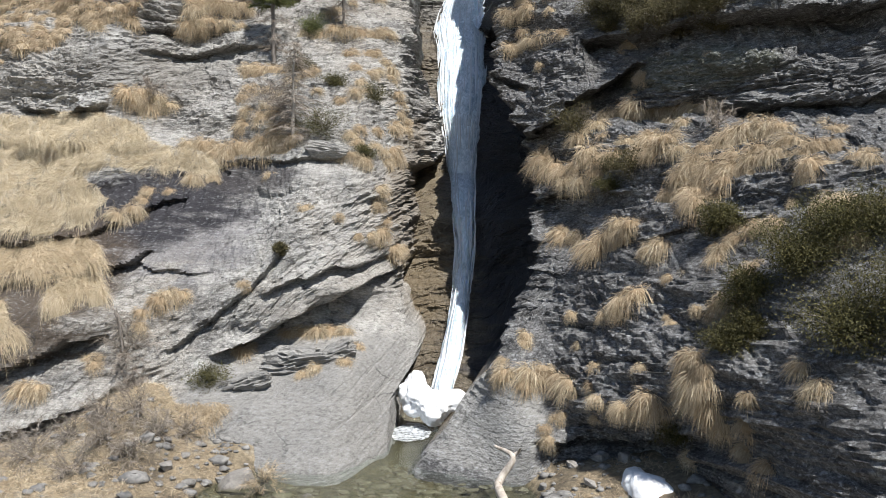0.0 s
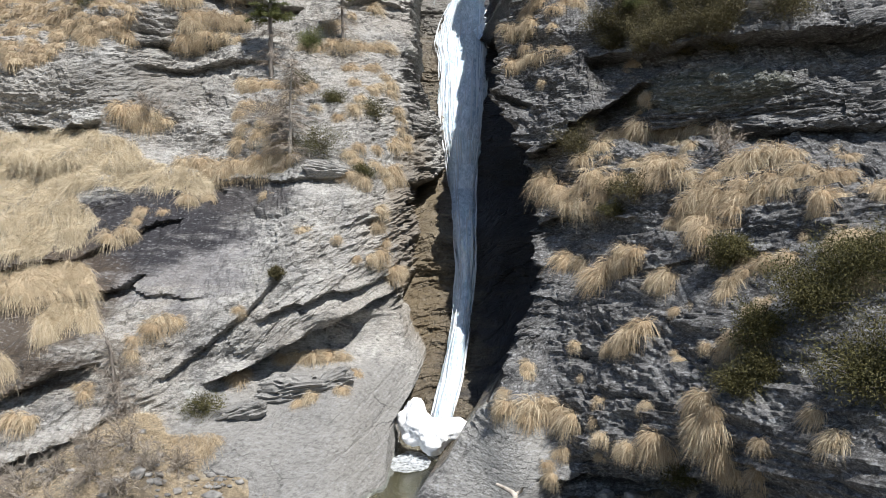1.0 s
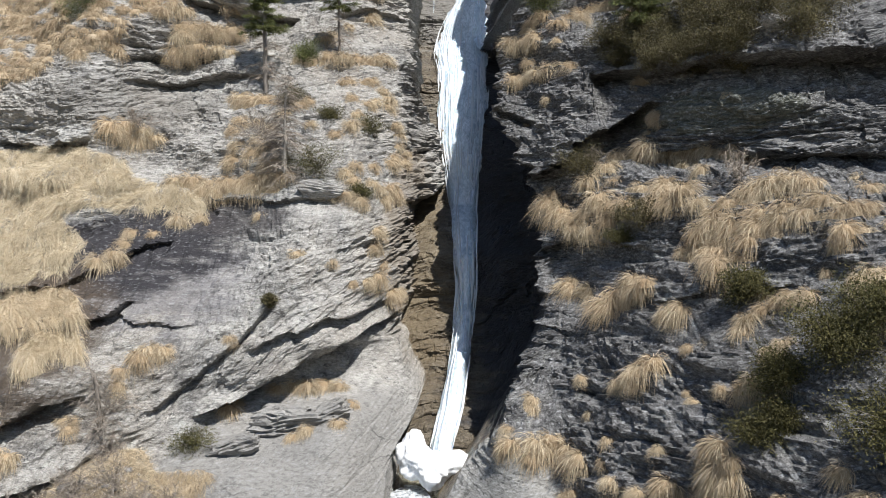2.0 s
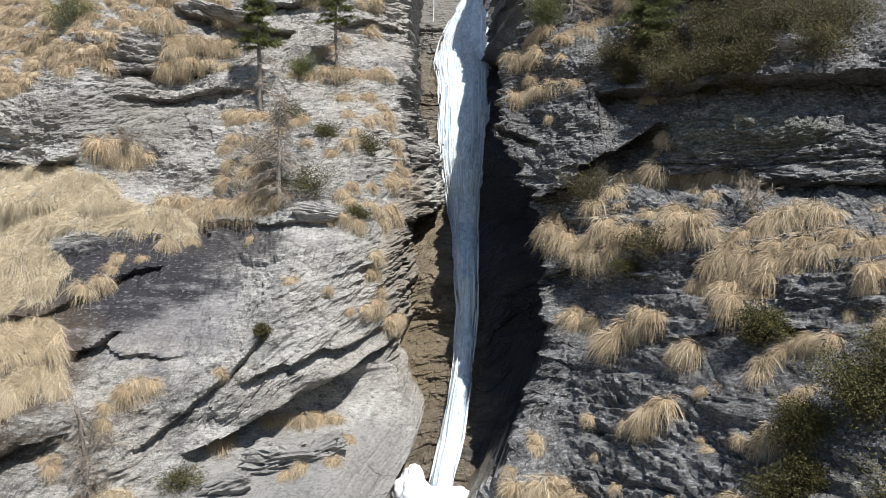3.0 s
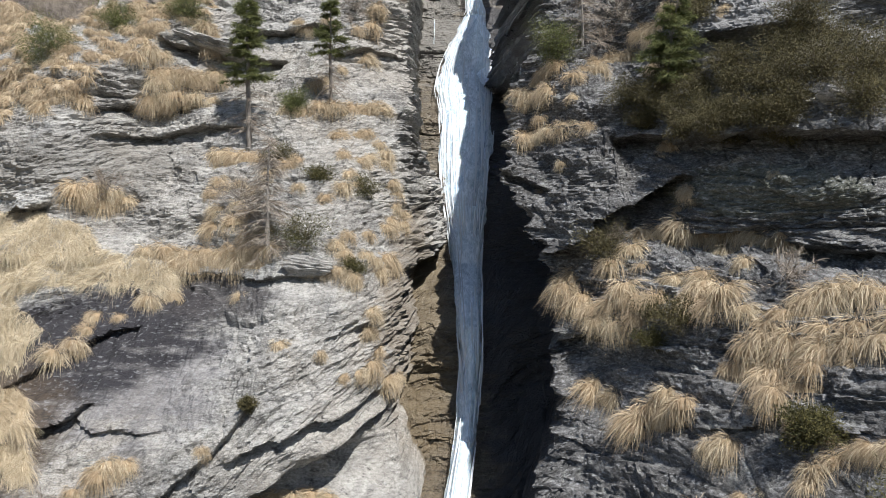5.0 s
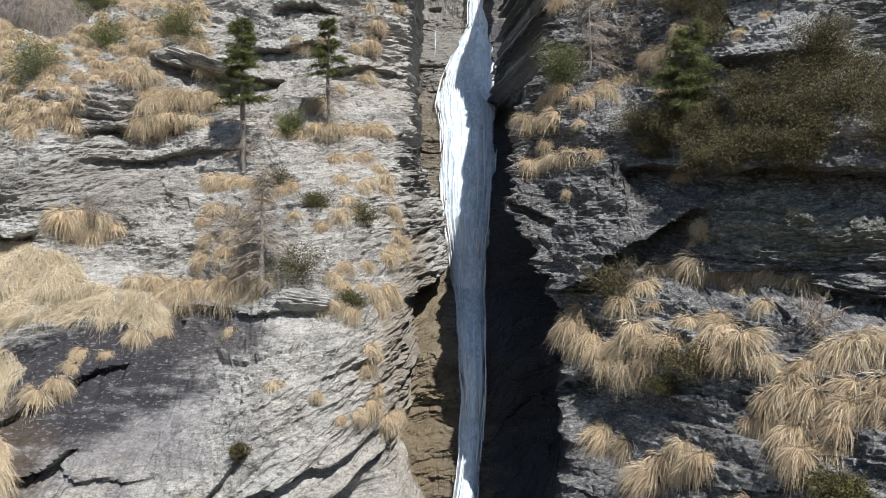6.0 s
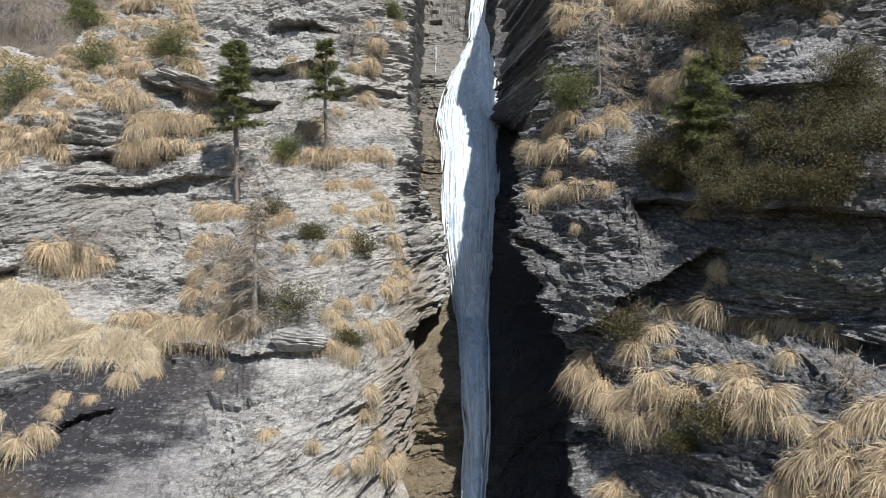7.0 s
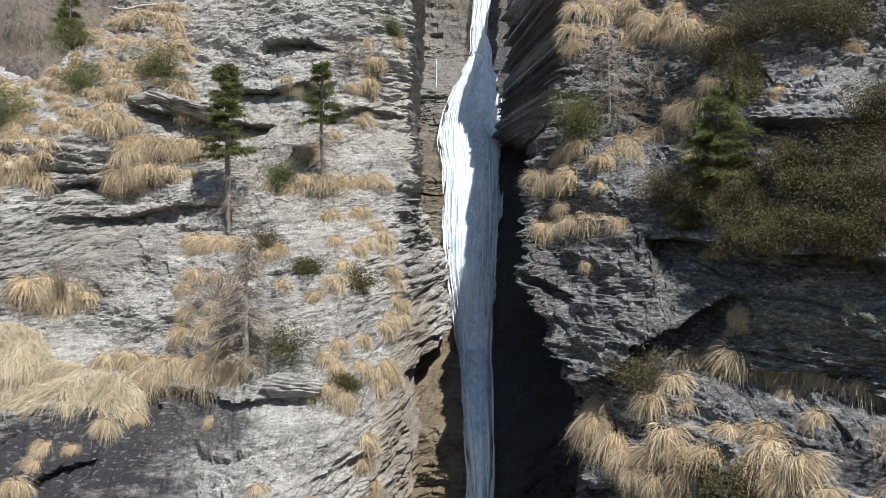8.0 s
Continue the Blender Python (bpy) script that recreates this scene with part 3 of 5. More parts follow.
cols = np.flatnonzero(gx[0] > -2.4)         # the dark mass, its edge folded back into the chute
east = np.s_[:, cols[0]:]
rim_ = line(RIM_RIGHT, gz[east]) + wob_[east]
fold = np.maximum(0, rim_ - gx[east])
bx_, by_, bz_ = surface(np.maximum(gx[east], rim_), gz[east], 1)
bx_ = bx_ + shift(np.maximum(gx[east], rim_), by_, gz[east]) + (0.75 - 1.05 * smooth(11.6, 13.4, gz[east])) * fold
by_ = by_ + 3.6 * fold + 0.10 * smooth(0.12, 0.0, gx[east] - rim_)
for name, keep, mat, label in (("cliff_right", fold < 0.12, ROCK_SHADED, "dark layered schist cliff in raking light, partly shaded by colour"),
                               # This wall takes the near-black zone: its shade is carried by the colour.
                               ("gully_wall", (fold >= 0.12) & (fold < 2.6), ROCK_WET_SHADED, "wet side wall of the rock chute, its shade in the colour")):
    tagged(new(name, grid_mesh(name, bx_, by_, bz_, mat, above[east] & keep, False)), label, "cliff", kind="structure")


# the far side of the valley head, seen past the ridge
hx, hz = np.meshgrid(np.linspace(-90, 60, 120), np.linspace(-2, 70, 70))
hy = 62 + 0.9 * np.maximum(hz - 8, 0) + 4 * fbm(hx * 0.05, hz * 0.05, 14, 4) + 0.6 * fbm(hx * 0.5, hz * 0.5, 15, 3)
tagged(new("backdrop_hill", grid_mesh("backdrop_hill", hx, hy, hz, FAR_WOOD)), "distant slope of bare brown woods", "hill", kind="structure")


# ---------------------------------------------------------------- ground and pool
def ground_height(x, y):
    pool = smooth(1.35, 0.75, np.hypot((x + 1.5) / 3.0, (y - 14.0) / 1.9)) + smooth(0.9, 0.3, np.abs(x + 0.85)) * smooth(14, 15, y)
    h = 0.28 + 0.12 * fbm(x * 0.5, y * 0.5, 7, 4)
    h = h + smooth(-5.5, -9, x) * 0.25 + 1.0 * np.exp(-((x + 6.9) / 1.25) ** 2) * smooth(13.6, 16.2, y) + smooth(2.2, 4.5, x) * 0.5 + 0.05 * fbm(x * 2.1, y * 2.1, 8, 3)
    return h * (1 - np.clip(pool, 0, 1)) - 0.55 * np.clip(pool, 0, 1)


sx = np.concatenate([-np.geomspace(400, 18, 24), np.arange(-17, 13, 0.2), np.geomspace(14, 400, 24)])
sy = np.concatenate([-np.geomspace(400, 10, 24), np.arange(-8, 8, 0.4), np.arange(8, 22, 0.14)])
wx, wy = np.meshgrid(sx, sy)
tagged(new("ground", grid_mesh("ground", wx, wy, ground_height(wx, wy), TURF)), "stony stream bank with dry turf", "ground", kind="structure")
px, py = np.meshgrid(np.linspace(-6.5, 2.2, 60), np.linspace(9, 19.6, 70))
water = tagged(new("water", grid_mesh("water", px, py, px * 0.0, POOL)), "clear shallow plunge pool water", "water", kind="structure")
water.visible_shadow = False


# ---------------------------------------------------------------- the waterfall
FALL_MID = ((0.4, -0.05), (0.75, 0.04), (1.3, 0.24), (2.0, 0.38), (2.5, 0.5), (3.3, 0.63), (4.2, 0.71), (5.3, 0.67), (7.6, 0.69), (8.8, 0.69), (10.1, 0.74), (12, 0.82), (13.1, 0.82), (14.3, 0.92), (15.5, 1.14), (17.2, 1.44), (18, 1.33), (19.6, 1.53), (21.5, 1.7))
FALL_HALF = ((0.4, 0.3), (1.3, 0.31), (2.5, 0.29), (3.3, 0.30), (4.2, 0.29), (5.3, 0.36), (6.5, 0.45), (7.6, 0.59), (8.8, 0.78), (10.1, 0.91), (12, 0.99), (13.1, 1.13), (14.3, 1.08), (15.5, 0.85), (16.1, 0.7), (17.2, 0.42), (18, 0.33), (21.5, 0.36))


def fall_sheet(z_low, z_high, seed, out=0.0, wide=1.0, shift=0.0):
    """Water streaming down: grooved along the flow, thicker in the middle."""
    u, z = np.meshgrid(np.linspace(-1, 1, 61), np.arange(z_low, z_high, 0.05))
    ragged = 1 + 0.10 * fbm(z * 2.2, np.sign(u) * 5.0, seed, 4)
    half = line(FALL_HALF, z) * wide * ragged
    x = line(FALL_MID, z) + shift + u * half
    groove = fbm(u * 7.0 + 0.4 * vnoise(z * 0.4, u * 2, seed + 5), z * 0.5, seed + 9, 4)
    y = line(CHUTE, z) - 0.30 - out - 0.22 * (1 - u ** 2) + 0.005 * groove + 0.10 * vnoise(z * 0.8, u, seed + 3)
    return x, y, z


waterfall = new("waterfall")
waterfall.location = (0.5, 20.0, 0.4)
tagged(waterfall, "white waterfall streaming down a narrow rock chute", "waterfall")
for name_, low_, high_, seed_, out_, wide_, shift_ in (("lower_fall", 0.4, 7.8, 3, 0.0, 1.0, 0.0), ("upper_cascade", 7.7, 17.3, 4, 0.0, 1.0, 0.0), ("top_fall", 17.2, 21.5, 5, 0.0, 1.0, 0.0),
                                                       ("foam_veil", 8.5, 17.0, 8, 0.14, 0.72, 0.0), ("foam_veil", 0.4, 2.6, 9, 0.1, 0.85, 0.0)):
    me_ = grid_mesh(name_, *fall_sheet(low_, high_, seed_, out_, wide_, shift_), WATER_FALL if name_ != "foam_veil" else WATER_FOAM)
    at_ = me_.attributes.new("edge", "FLOAT", "POINT")          # 0 in mid-stream, 1 at the rims
    at_.data.foreach_set("value", np.tile(np.abs(np.linspace(-1, 1, 61)), len(me_.vertices) // 61).astype(np.float32))
    me_.transform(Matrix.Translation((-0.5, -20.0, -0.4)))
    ob_ = new(name_, me_)
    ob_.parent = waterfall


def strands(seed, n, z_low, z_high, spread):
    """Single threads of water that leap clear of the sheet."""
    rng = np.random.default_rng(seed)
    pieces = []
    for _ in range(n):
        top, u = rng.uniform(z_low + 0.5, z_high), rng.uniform(-1, 1)
        u = math.copysign(abs(u) ** 0.6, u) * spread
        z = np.linspace(top, max(z_low, top - rng.uniform(0.5, 2.2)), 9)
        x = line(FALL_MID, z) + u * line(FALL_HALF, z) * (1 + 0.06 * rng.normal()) + np.cumsum(rng.normal(0, 0.006, 9))
        y = line(CHUTE, z) - 0.42 - 0.25 * (1 - min(1, u * u)) - rng.uniform(0, 0.12)
        w = rng.uniform(0.008, 0.032) * np.sin(np.linspace(0.15, math.pi - 0.1, 9)) ** 0.6
        co = np.stack([np.stack([x - w, y, z], 1), np.stack([x, y - w * 0.6, z], 1), np.stack([x + w, y, z], 1)], 1).reshape(-1, 3) - np.array([0.5, 20.0, 0.4])
        pieces.append((co, np.array([(3 * i + j, 3 * i + j + 1, 3 * i + j + 4, 3 * i + j + 3) for i in range(8) for j in (0, 1)])))
    return joined(pieces)


for name_, geo_ in (("falling_threads", strands(1, 130, 7.5, 17.2, 1.04)), ("falling_threads", strands(2, 45, 0.5, 8.0, 1.08)), ("falling_threads", strands(3, 60, 17.0, 21.0, 1.1))):
    ob_ = new(name_, array_mesh(name_, *geo_, WHITE_WATER))
    ob_.parent = waterfall
    ob_["kind"] = "stuff"
tu, tz = np.meshgrid(np.linspace(-0.012, 0.012, 5), np.arange(15.2, 16.9, 0.06))
trickle = grid_mesh("side_trickle", -0.45 + tu + 0.05 * fbm(tz, tu * 0, 3, 2), line(CHUTE, tz) - 0.12 + 3 * tu ** 2, tz, WATER_FALL)
trickle.transform(Matrix.Translation((-0.5, -20.0, -0.4)))
tr_ = new("side_trickle", trickle)
tr_.parent = waterfall

gu, gv = np.meshgrid(np.linspace(-1, 1, 50), np.linspace(-1, 1, 50))
rag = 1 + 0.25 * fbm(np.arctan2(gv, gu) * 1.2, gu * 0, 44, 3)
sq = np.maximum(np.abs(gu), np.abs(gv)) / np.maximum(np.hypot(gu, gv), 1e-6)
foam = grid_mesh("foam", -0.78 + 0.42 * gu * sq * rag, 17.95 + 0.75 * gv * sq * rag, 0.02 + 0.05 * np.maximum(0, fbm(gu * 3, gv * 4, 45, 3)) * (1 - gu ** 2) * (1 - gv ** 2), POOL_FOAM)
tagged(new("foam", foam), "white foam on the pool below the snow", "foam")


# ---------------------------------------------------------------- building blocks for plants and stones
def straw_material(name, dark, mid, pale, through=0.25):
    n = Nodes(name)
    col = n.ramp(n.island(), (0.0, dark), (0.45, mid), (1.0, pale))
    col = n.mix(n.math("MULTIPLY", n.random(), 0.3), col, tuple(0.55 * (a + b) * k for a, b, k in zip(dark, mid, (1.15, 0.95, 0.8))))
    patch = n.noise(1.7, None, 4, 0.6)
    col = n.mix(n.ramp(patch, (0.38, 0.45), (0.6, 0.0)), col, dark)
    n.done(col, 0.65, Specular_IOR_Level=0.25)
    tr = n.t.nodes.new("ShaderNodeBsdfTranslucent")
    n.t.links.new(col, tr.inputs["Color"])
    mx = n.t.nodes.new("ShaderNodeMixShader")
    mx.inputs[0].default_value = through
    n.t.links.new(n.bsdf.outputs[0], mx.inputs[1])
    n.t.links.new(tr.outputs[0], mx.inputs[2])
    n.t.links.new(mx.outputs[0], n.out.inputs["Surface"])
    return n.mat


STRAW = straw_material("dry_grass", (0.265, 0.205, 0.14), (0.465, 0.39, 0.27), (0.70, 0.615, 0.465))
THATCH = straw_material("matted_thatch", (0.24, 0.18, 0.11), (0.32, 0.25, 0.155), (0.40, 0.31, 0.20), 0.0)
STRAW_PALE = straw_material("bleached_grass", (0.35, 0.285, 0.19), (0.59, 0.51, 0.37), (0.76, 0.69, 0.54), 0.2)
NEEDLES = straw_material("conifer_needles", (0.04, 0.052, 0.018), (0.10, 0.12, 0.04), (0.22, 0.22, 0.08), 0.25)
LEAVES = straw_material("evergreen_leaves", (0.026, 0.027, 0.011), (0.072, 0.070, 0.026), (0.20, 0.18, 0.07), 0.3)
HEATH = straw_material("heath_leaves", (0.032, 0.029, 0.014), (0.075, 0.068, 0.030), (0.17, 0.145, 0.065), 0.2)
TWIGS = straw_material("bare_twigs", (0.12, 0.10, 0.08), (0.25, 0.22, 0.185), (0.42, 0.385, 0.34), 0.0)


def bark_material(name, dark, pale):
    n = Nodes(name)
    a = n.noise(9.0, n.place((1, 1, 0.3)), 8, 0.7)
    return n.done(n.ramp(a, (0.3, dark), (0.65, pale)), 0.85, n.bump(a, 0.7, 0.03))


BARK = bark_material("grey_bark", (0.06, 0.05, 0.042), (0.24, 0.215, 0.19))
SILVER = bark_material("silver_bark", (0.16, 0.145, 0.13), (0.46, 0.43, 0.40))
DRIFT = bark_material("bleached_wood", (0.20, 0.165, 0.13), (0.52, 0.47, 0.41))


def blades(rng, roots, ways, length, width, droop, segs=4, fall=(0, 0, -1)):
    """Tapering strips from roots along ways, bending down: vertices and quads."""
    n = len(roots)
    length, width, droop = (np.broadcast_to(v, (n,)) for v in (length, width, droop))
    side = unit(np.cross(ways, rng.normal(size=(n, 3)) * 0.6 + np.array([0, -0.9, 0.5])))
    t = np.linspace(0, 1, segs + 1)
    mid = roots[:, None] + ways[:, None] * (length[:, None] * t)[..., None] + np.array(fall, float) * (length * droop)[:, None, None] * (t ** 2)[None, :, None]
    half = (width[:, None] * (1.0 - 0.85 * t ** 2))[..., None] * side[:, None] * 0.5
    co = np.stack([mid - half, mid + half], 2).reshape(n, -1, 3)
    k = 2 * (segs + 1)
    one = np.array([(2 * i, 2 * i + 1, 2 * i + 3, 2 * i + 2) for i in range(segs)])
    quads = (one[None] + (np.arange(n) * k)[:, None, None]).reshape(-1, 4)
    return co.reshape(-1, 3), quads


def tube(points, radii, sides=6):
    """A tapering round stem through points."""
    p = np.asarray(points, float)
    r = np.interp(np.linspace(0, 1, len(p)), np.linspace(0, 1, len(radii)), radii)
    d = unit(np.gradient(p, axis=0))
    a = unit(np.cross(d, np.array([0.3, 0.9, 0.2])))
    b = np.cross(d, a)
    ang = np.arange(sides) * 2 * np.pi / sides
    co = p[:, None] + r[:, None, None] * (a[:, None] * np.cos(ang)[None, :, None] + b[:, None] * np.sin(ang)[None, :, None])
    quads = [(i * sides + j, i * sides + (j + 1) % sides, (i + 1) * sides + (j + 1) % sides, (i + 1) * sides + j) for i in range(len(p) - 1) for j in range(sides)]
    return co.reshape(-1, 3), np.array(quads)


def curve_points(points, steps=12, wander=0.0, rng=None):
    """A smooth line through the points."""
    p = np.asarray(points, float)
    t = np.linspace(0, len(p) - 1, steps)
    i = np.clip(t.astype(int), 0, len(p) - 2)
    u = (t - i)[:, None]
    tan = np.gradient(p, axis=0)
    a, b, ta, tb = p[i], p[i + 1], tan[i], tan[i + 1]
    q = a * (1 - 3 * u ** 2 + 2 * u ** 3) + b * (3 * u ** 2 - 2 * u ** 3) + ta * (u - 2 * u ** 2 + u ** 3) + tb * (u ** 3 - u ** 2)
    if wander:
        q = q + rng.normal(size=q.shape) * wander
    return q


def part(name, geometry, material, parent, label=""):
    ob = new(name, array_mesh(name, *geometry, material))
    ob.parent = parent
    return tagged(ob, label) if label else ob


# ---------------------------------------------------------------- tussocks
def tussock_geometry(seed, n=500, wide=1.0):
    """A shaggy mop about one metre wide: blades flow like hair from the crown over a low dome and hang at the tips."""
    rng = np.random.default_rng(seed)
    d = rng.normal(size=(n, 3)) * np.array([1.0, 0.9, 0.9])
    d[:, 1] = np.where(d[:, 1] > 0, d[:, 1] * 0.35, d[:, 1])
    d[:, 2] = np.where(d[:, 2] < 0, d[:, 2] * 0.25, d[:, 2])
    d = unit(d)
    lump = 1 + 0.22 * np.sin(4 * d[:, 0] + seed) * np.sin(3 * d[:, 2] + 2 * seed)
    roots = d * np.array([0.30, 0.24, 0.22]) * (lump * rng.uniform(0.5, 1.0, n))[:, None] + np.array([0, 0, 0.04])
    down = np.array([0.30 * math.sin(seed * 2.3), -0.35, -1.0])
    along = unit(down - d * (d @ down)[:, None])
    lock = rng.normal(size=(48, 3))[rng.integers(0, 48, n)] * 0.22
    ways = unit(0.36 * d + 0.72 * along + np.array([0, 0, 0.34]) + lock + 0.11 * rng.normal(size=(n, 3)))
    length = 0.18 + 0.30 * rng.beta(2.0, 2.0, n)
    grass = blades(rng, roots, ways, length, wide * rng.uniform(0.008, 0.014, n), rng.uniform(0.5, 1.1, n), 3)
    core = []
    for i in range(4):
        for j in range(8):
            e, a = i / 3 * math.pi / 2, j / 8 * 2 * math.pi
            k = 1 + 0.15 * rng.normal()
            core.append((0.27 * k * math.cos(a) * math.cos(e), 0.20 * k * math.sin(a) * math.cos(e), -0.12 + 0.30 * math.sin(e)))
    quads = np.array([(i * 8 + j, i * 8 + (j + 1) % 8, (i + 1) * 8 + (j + 1) % 8, (i + 1) * 8 + j) for i in range(3) for j in range(8)])
    return grass, (np.array(core), quads)


TUSSOCK_SHAPES = [tussock_geometry(s) for s in range(1, 8)]
TUSSOCKS = {}
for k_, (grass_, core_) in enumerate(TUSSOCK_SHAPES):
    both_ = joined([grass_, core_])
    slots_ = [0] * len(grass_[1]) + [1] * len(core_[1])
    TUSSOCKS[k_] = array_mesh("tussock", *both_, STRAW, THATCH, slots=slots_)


def on_rock(x, z, sink=0.0):
    """The point of the cliff at x and z."""
    px_, py_, pz_ = surface(np.array([x]), np.array([z]))
    return np.array([px_[0], py_[0] + sink, pz_[0]])


def tussocks(rows, turn, group, label):
    rng = random.Random(group)
    spots = np.stack(surface(np.array([r[0] for r in rows]), np.array([r[1] for r in rows])), 1) + np.array([0, 0.02, 0])
    for spot, (_, _, size) in zip(spots, rows):
        size = min(size, 0.72)
        m = Matrix.LocRotScale(spot, Euler((radians(rng.uniform(-18, 12)), radians(rng.uniform(-14, 14)), radians(turn + rng.uniform(-35, 35)))),
                               Vector((1.0, rng.uniform(0.9, 1.2), rng.uniform(0.85, 1.1))) * size * rng.uniform(1.15, 1.45) * (1.15 if turn < -28 else 1.0))
        ob = new("grass_tussock", TUSSOCKS[rng.randrange(len(TUSSOCKS))])
        ob.matrix_world = m
        tagged(ob, label, "grass", group)


LOWER_SLOPE = ((1.83, 2.59, 0.39), (1.80, 2.47, 0.36), (1.35, 2.16, 0.32), (2.80, 2.68, 0.22), (3.03, 2.42, 0.29), (3.68, 2.62, 0.32), (2.93, 2.08, 0.28), (1.35, 1.98, 0.55), (1.77, 1.99, 0.67), (2.15, 2.03, 0.61), (2.39, 1.94, 0.65), (2.57, 1.91, 0.47), (1.69, 1.80, 0.54), (1.99, 1.85, 0.54), (3.05, 1.87, 0.30), (3.00, 1.50, 0.19), (3.40, 1.84, 0.37), (3.31, 1.78, 0.31), (3.78, 2.09, 0.50), (3.89, 1.98, 0.50), (3.72, 1.89, 0.36), (2.14, 0.89, 0.31), (2.34, 1.27, 0.32), (2.05, 1.07, 0.28), (2.45, 1.33, 0.23))
LOWER_SHADE = ((5.45, 4.60, 0.40), (5.30, 4.42, 0.35), (5.23, 4.48, 0.20), (4.99, 3.98, 0.44), (4.85, 3.83, 0.40), (4.66, 3.74, 0.26), (5.25, 4.15, 0.39), (4.39, 2.98, 0.49), (4.46, 2.88, 0.38), (4.27, 2.66, 0.48), (4.39, 2.65, 0.42), (4.17, 2.42, 0.39), (4.28, 2.34, 0.47), (4.43, 2.27, 0.47), (4.49, 2.15, 0.46), (4.57, 2.01, 0.41), (4.54, 1.87, 0.27), (4.77, 2.68, 0.31), (5.38, 3.06, 0.40), (4.76, 2.14, 0.39), (4.80, 1.70, 0.34), (4.82, 1.58, 0.25), (4.76, 1.67, 0.26), (4.95, 1.62, 0.37), (4.49, 1.15, 0.36), (4.99, 3.62, 0.38), (5.31, 3.26, 0.34))
MIDDLE_TUFTS = ((2.92, 4.81, 0.64), (3.26, 4.77, 0.55), (3.06, 4.95, 0.42), (4.02, 5.16, 0.57), (4.21, 5.16, 0.49), (3.76, 4.83, 0.58), (3.54, 4.56, 0.59), (4.06, 4.99, 0.50), (3.88, 4.78, 0.51), (4.51, 4.75, 0.47), (4.37, 4.68, 0.35), (5.34, 5.26, 0.28), (5.61, 5.24, 0.32), (6.02, 5.29, 0.36), (5.87, 5.23, 0.41), (5.68, 5.12, 0.42), (5.46, 5.00, 0.42), (5.23, 4.84, 0.48), (5.11, 4.68, 0.42), (6.58, 5.07, 0.46), (6.67, 5.08, 0.31), (4.63, 4.35, 0.33), (4.48, 4.21, 0.25), (4.02, 3.80, 0.57), (3.77, 3.60, 0.52), (3.61, 3.46, 0.41), (3.34, 3.31, 0.30), (2.84, 3.20, 0.25), (4.21, 3.54, 0.19), (4.26, 3.44, 0.23))
LEDGE_FRINGE = ((2.73, 7.00, 0.60), (2.63, 6.69, 0.67), (2.94, 6.52, 0.73), (3.11, 6.34, 0.50), (3.41, 6.50, 0.64), (3.71, 6.86, 0.71), (3.82, 6.69, 0.62), (4.13, 6.75, 0.62), (3.80, 6.34, 0.55), (3.53, 6.14, 0.49), (3.21, 6.15, 0.43), (7.35, 6.58, 0.46), (6.73, 6.31, 0.46), (6.86, 6.41, 0.46), (7.40, 6.43, 0.34), (6.54, 6.10, 0.31), (6.74, 5.75, 0.49), (6.86, 5.68, 0.38), (6.92, 5.61, 0.47), (7.06, 5.59, 0.37), (6.33, 5.71, 0.26), (6.59, 5.60, 0.34))
LEDGE_BACK = ((6.04, 7.10, 0.66), (6.35, 7.19, 0.65), (6.65, 7.22, 0.65), (6.88, 7.20, 0.52), (5.61, 6.77, 0.54), (5.40, 6.57, 0.66), (5.76, 6.88, 0.47), (5.92, 6.60, 0.57), (6.32, 6.75, 0.62), (6.46, 6.61, 0.55), (6.12, 6.47, 0.62), (5.80, 6.30, 0.62), (6.04, 6.25, 0.44), (6.75, 6.83, 0.60), (6.72, 6.59, 0.47), (6.96, 6.72, 0.53), (7.23, 6.79, 0.42), (7.56, 7.08, 0.49), (7.69, 7.32, 0.40), (5.55, 6.38, 0.70), (5.28, 6.39, 0.60), (5.35, 6.15, 0.59), (5.11, 6.21, 0.48), (5.64, 6.08, 0.45), (4.93, 5.91, 0.48), (5.19, 5.85, 0.64), (5.42, 5.80, 0.51), (5.16, 5.62, 0.46), (4.79, 5.86, 0.36))
LEDGE_TOP = ((4.32, 7.94, 0.59), (4.83, 7.92, 0.75), (4.97, 8.09, 0.66), (5.45, 8.00, 0.71), (5.88, 8.02, 0.85), (5.56, 7.71, 0.49), (6.09, 8.00, 0.55), (6.51, 7.87, 0.68), (4.00, 7.66, 0.66), (3.46, 7.29, 0.51), (4.01, 7.36, 0.36), (4.37, 7.13, 0.54), (4.85, 7.27, 0.54), (5.61, 7.53, 0.46), (4.82, 7.04, 0.66), (5.12, 7.00, 0.64), (4.63, 6.81, 0.65), (4.86, 6.75, 0.51), (5.23, 6.77, 0.49))
FACE_TUFTS = ((5.10, 8.90, 0.40), (5.13, 8.85, 0.39), (4.92, 8.50, 0.31), (6.29, 8.05, 0.26), (5.06, 9.91, 0.54), (2.68, 9.61, 0.29), (2.22, 8.91, 0.24), (6.27, 9.16, 0.31), (4.55, 10.62, 0.40), (4.60, 10.51, 0.28))
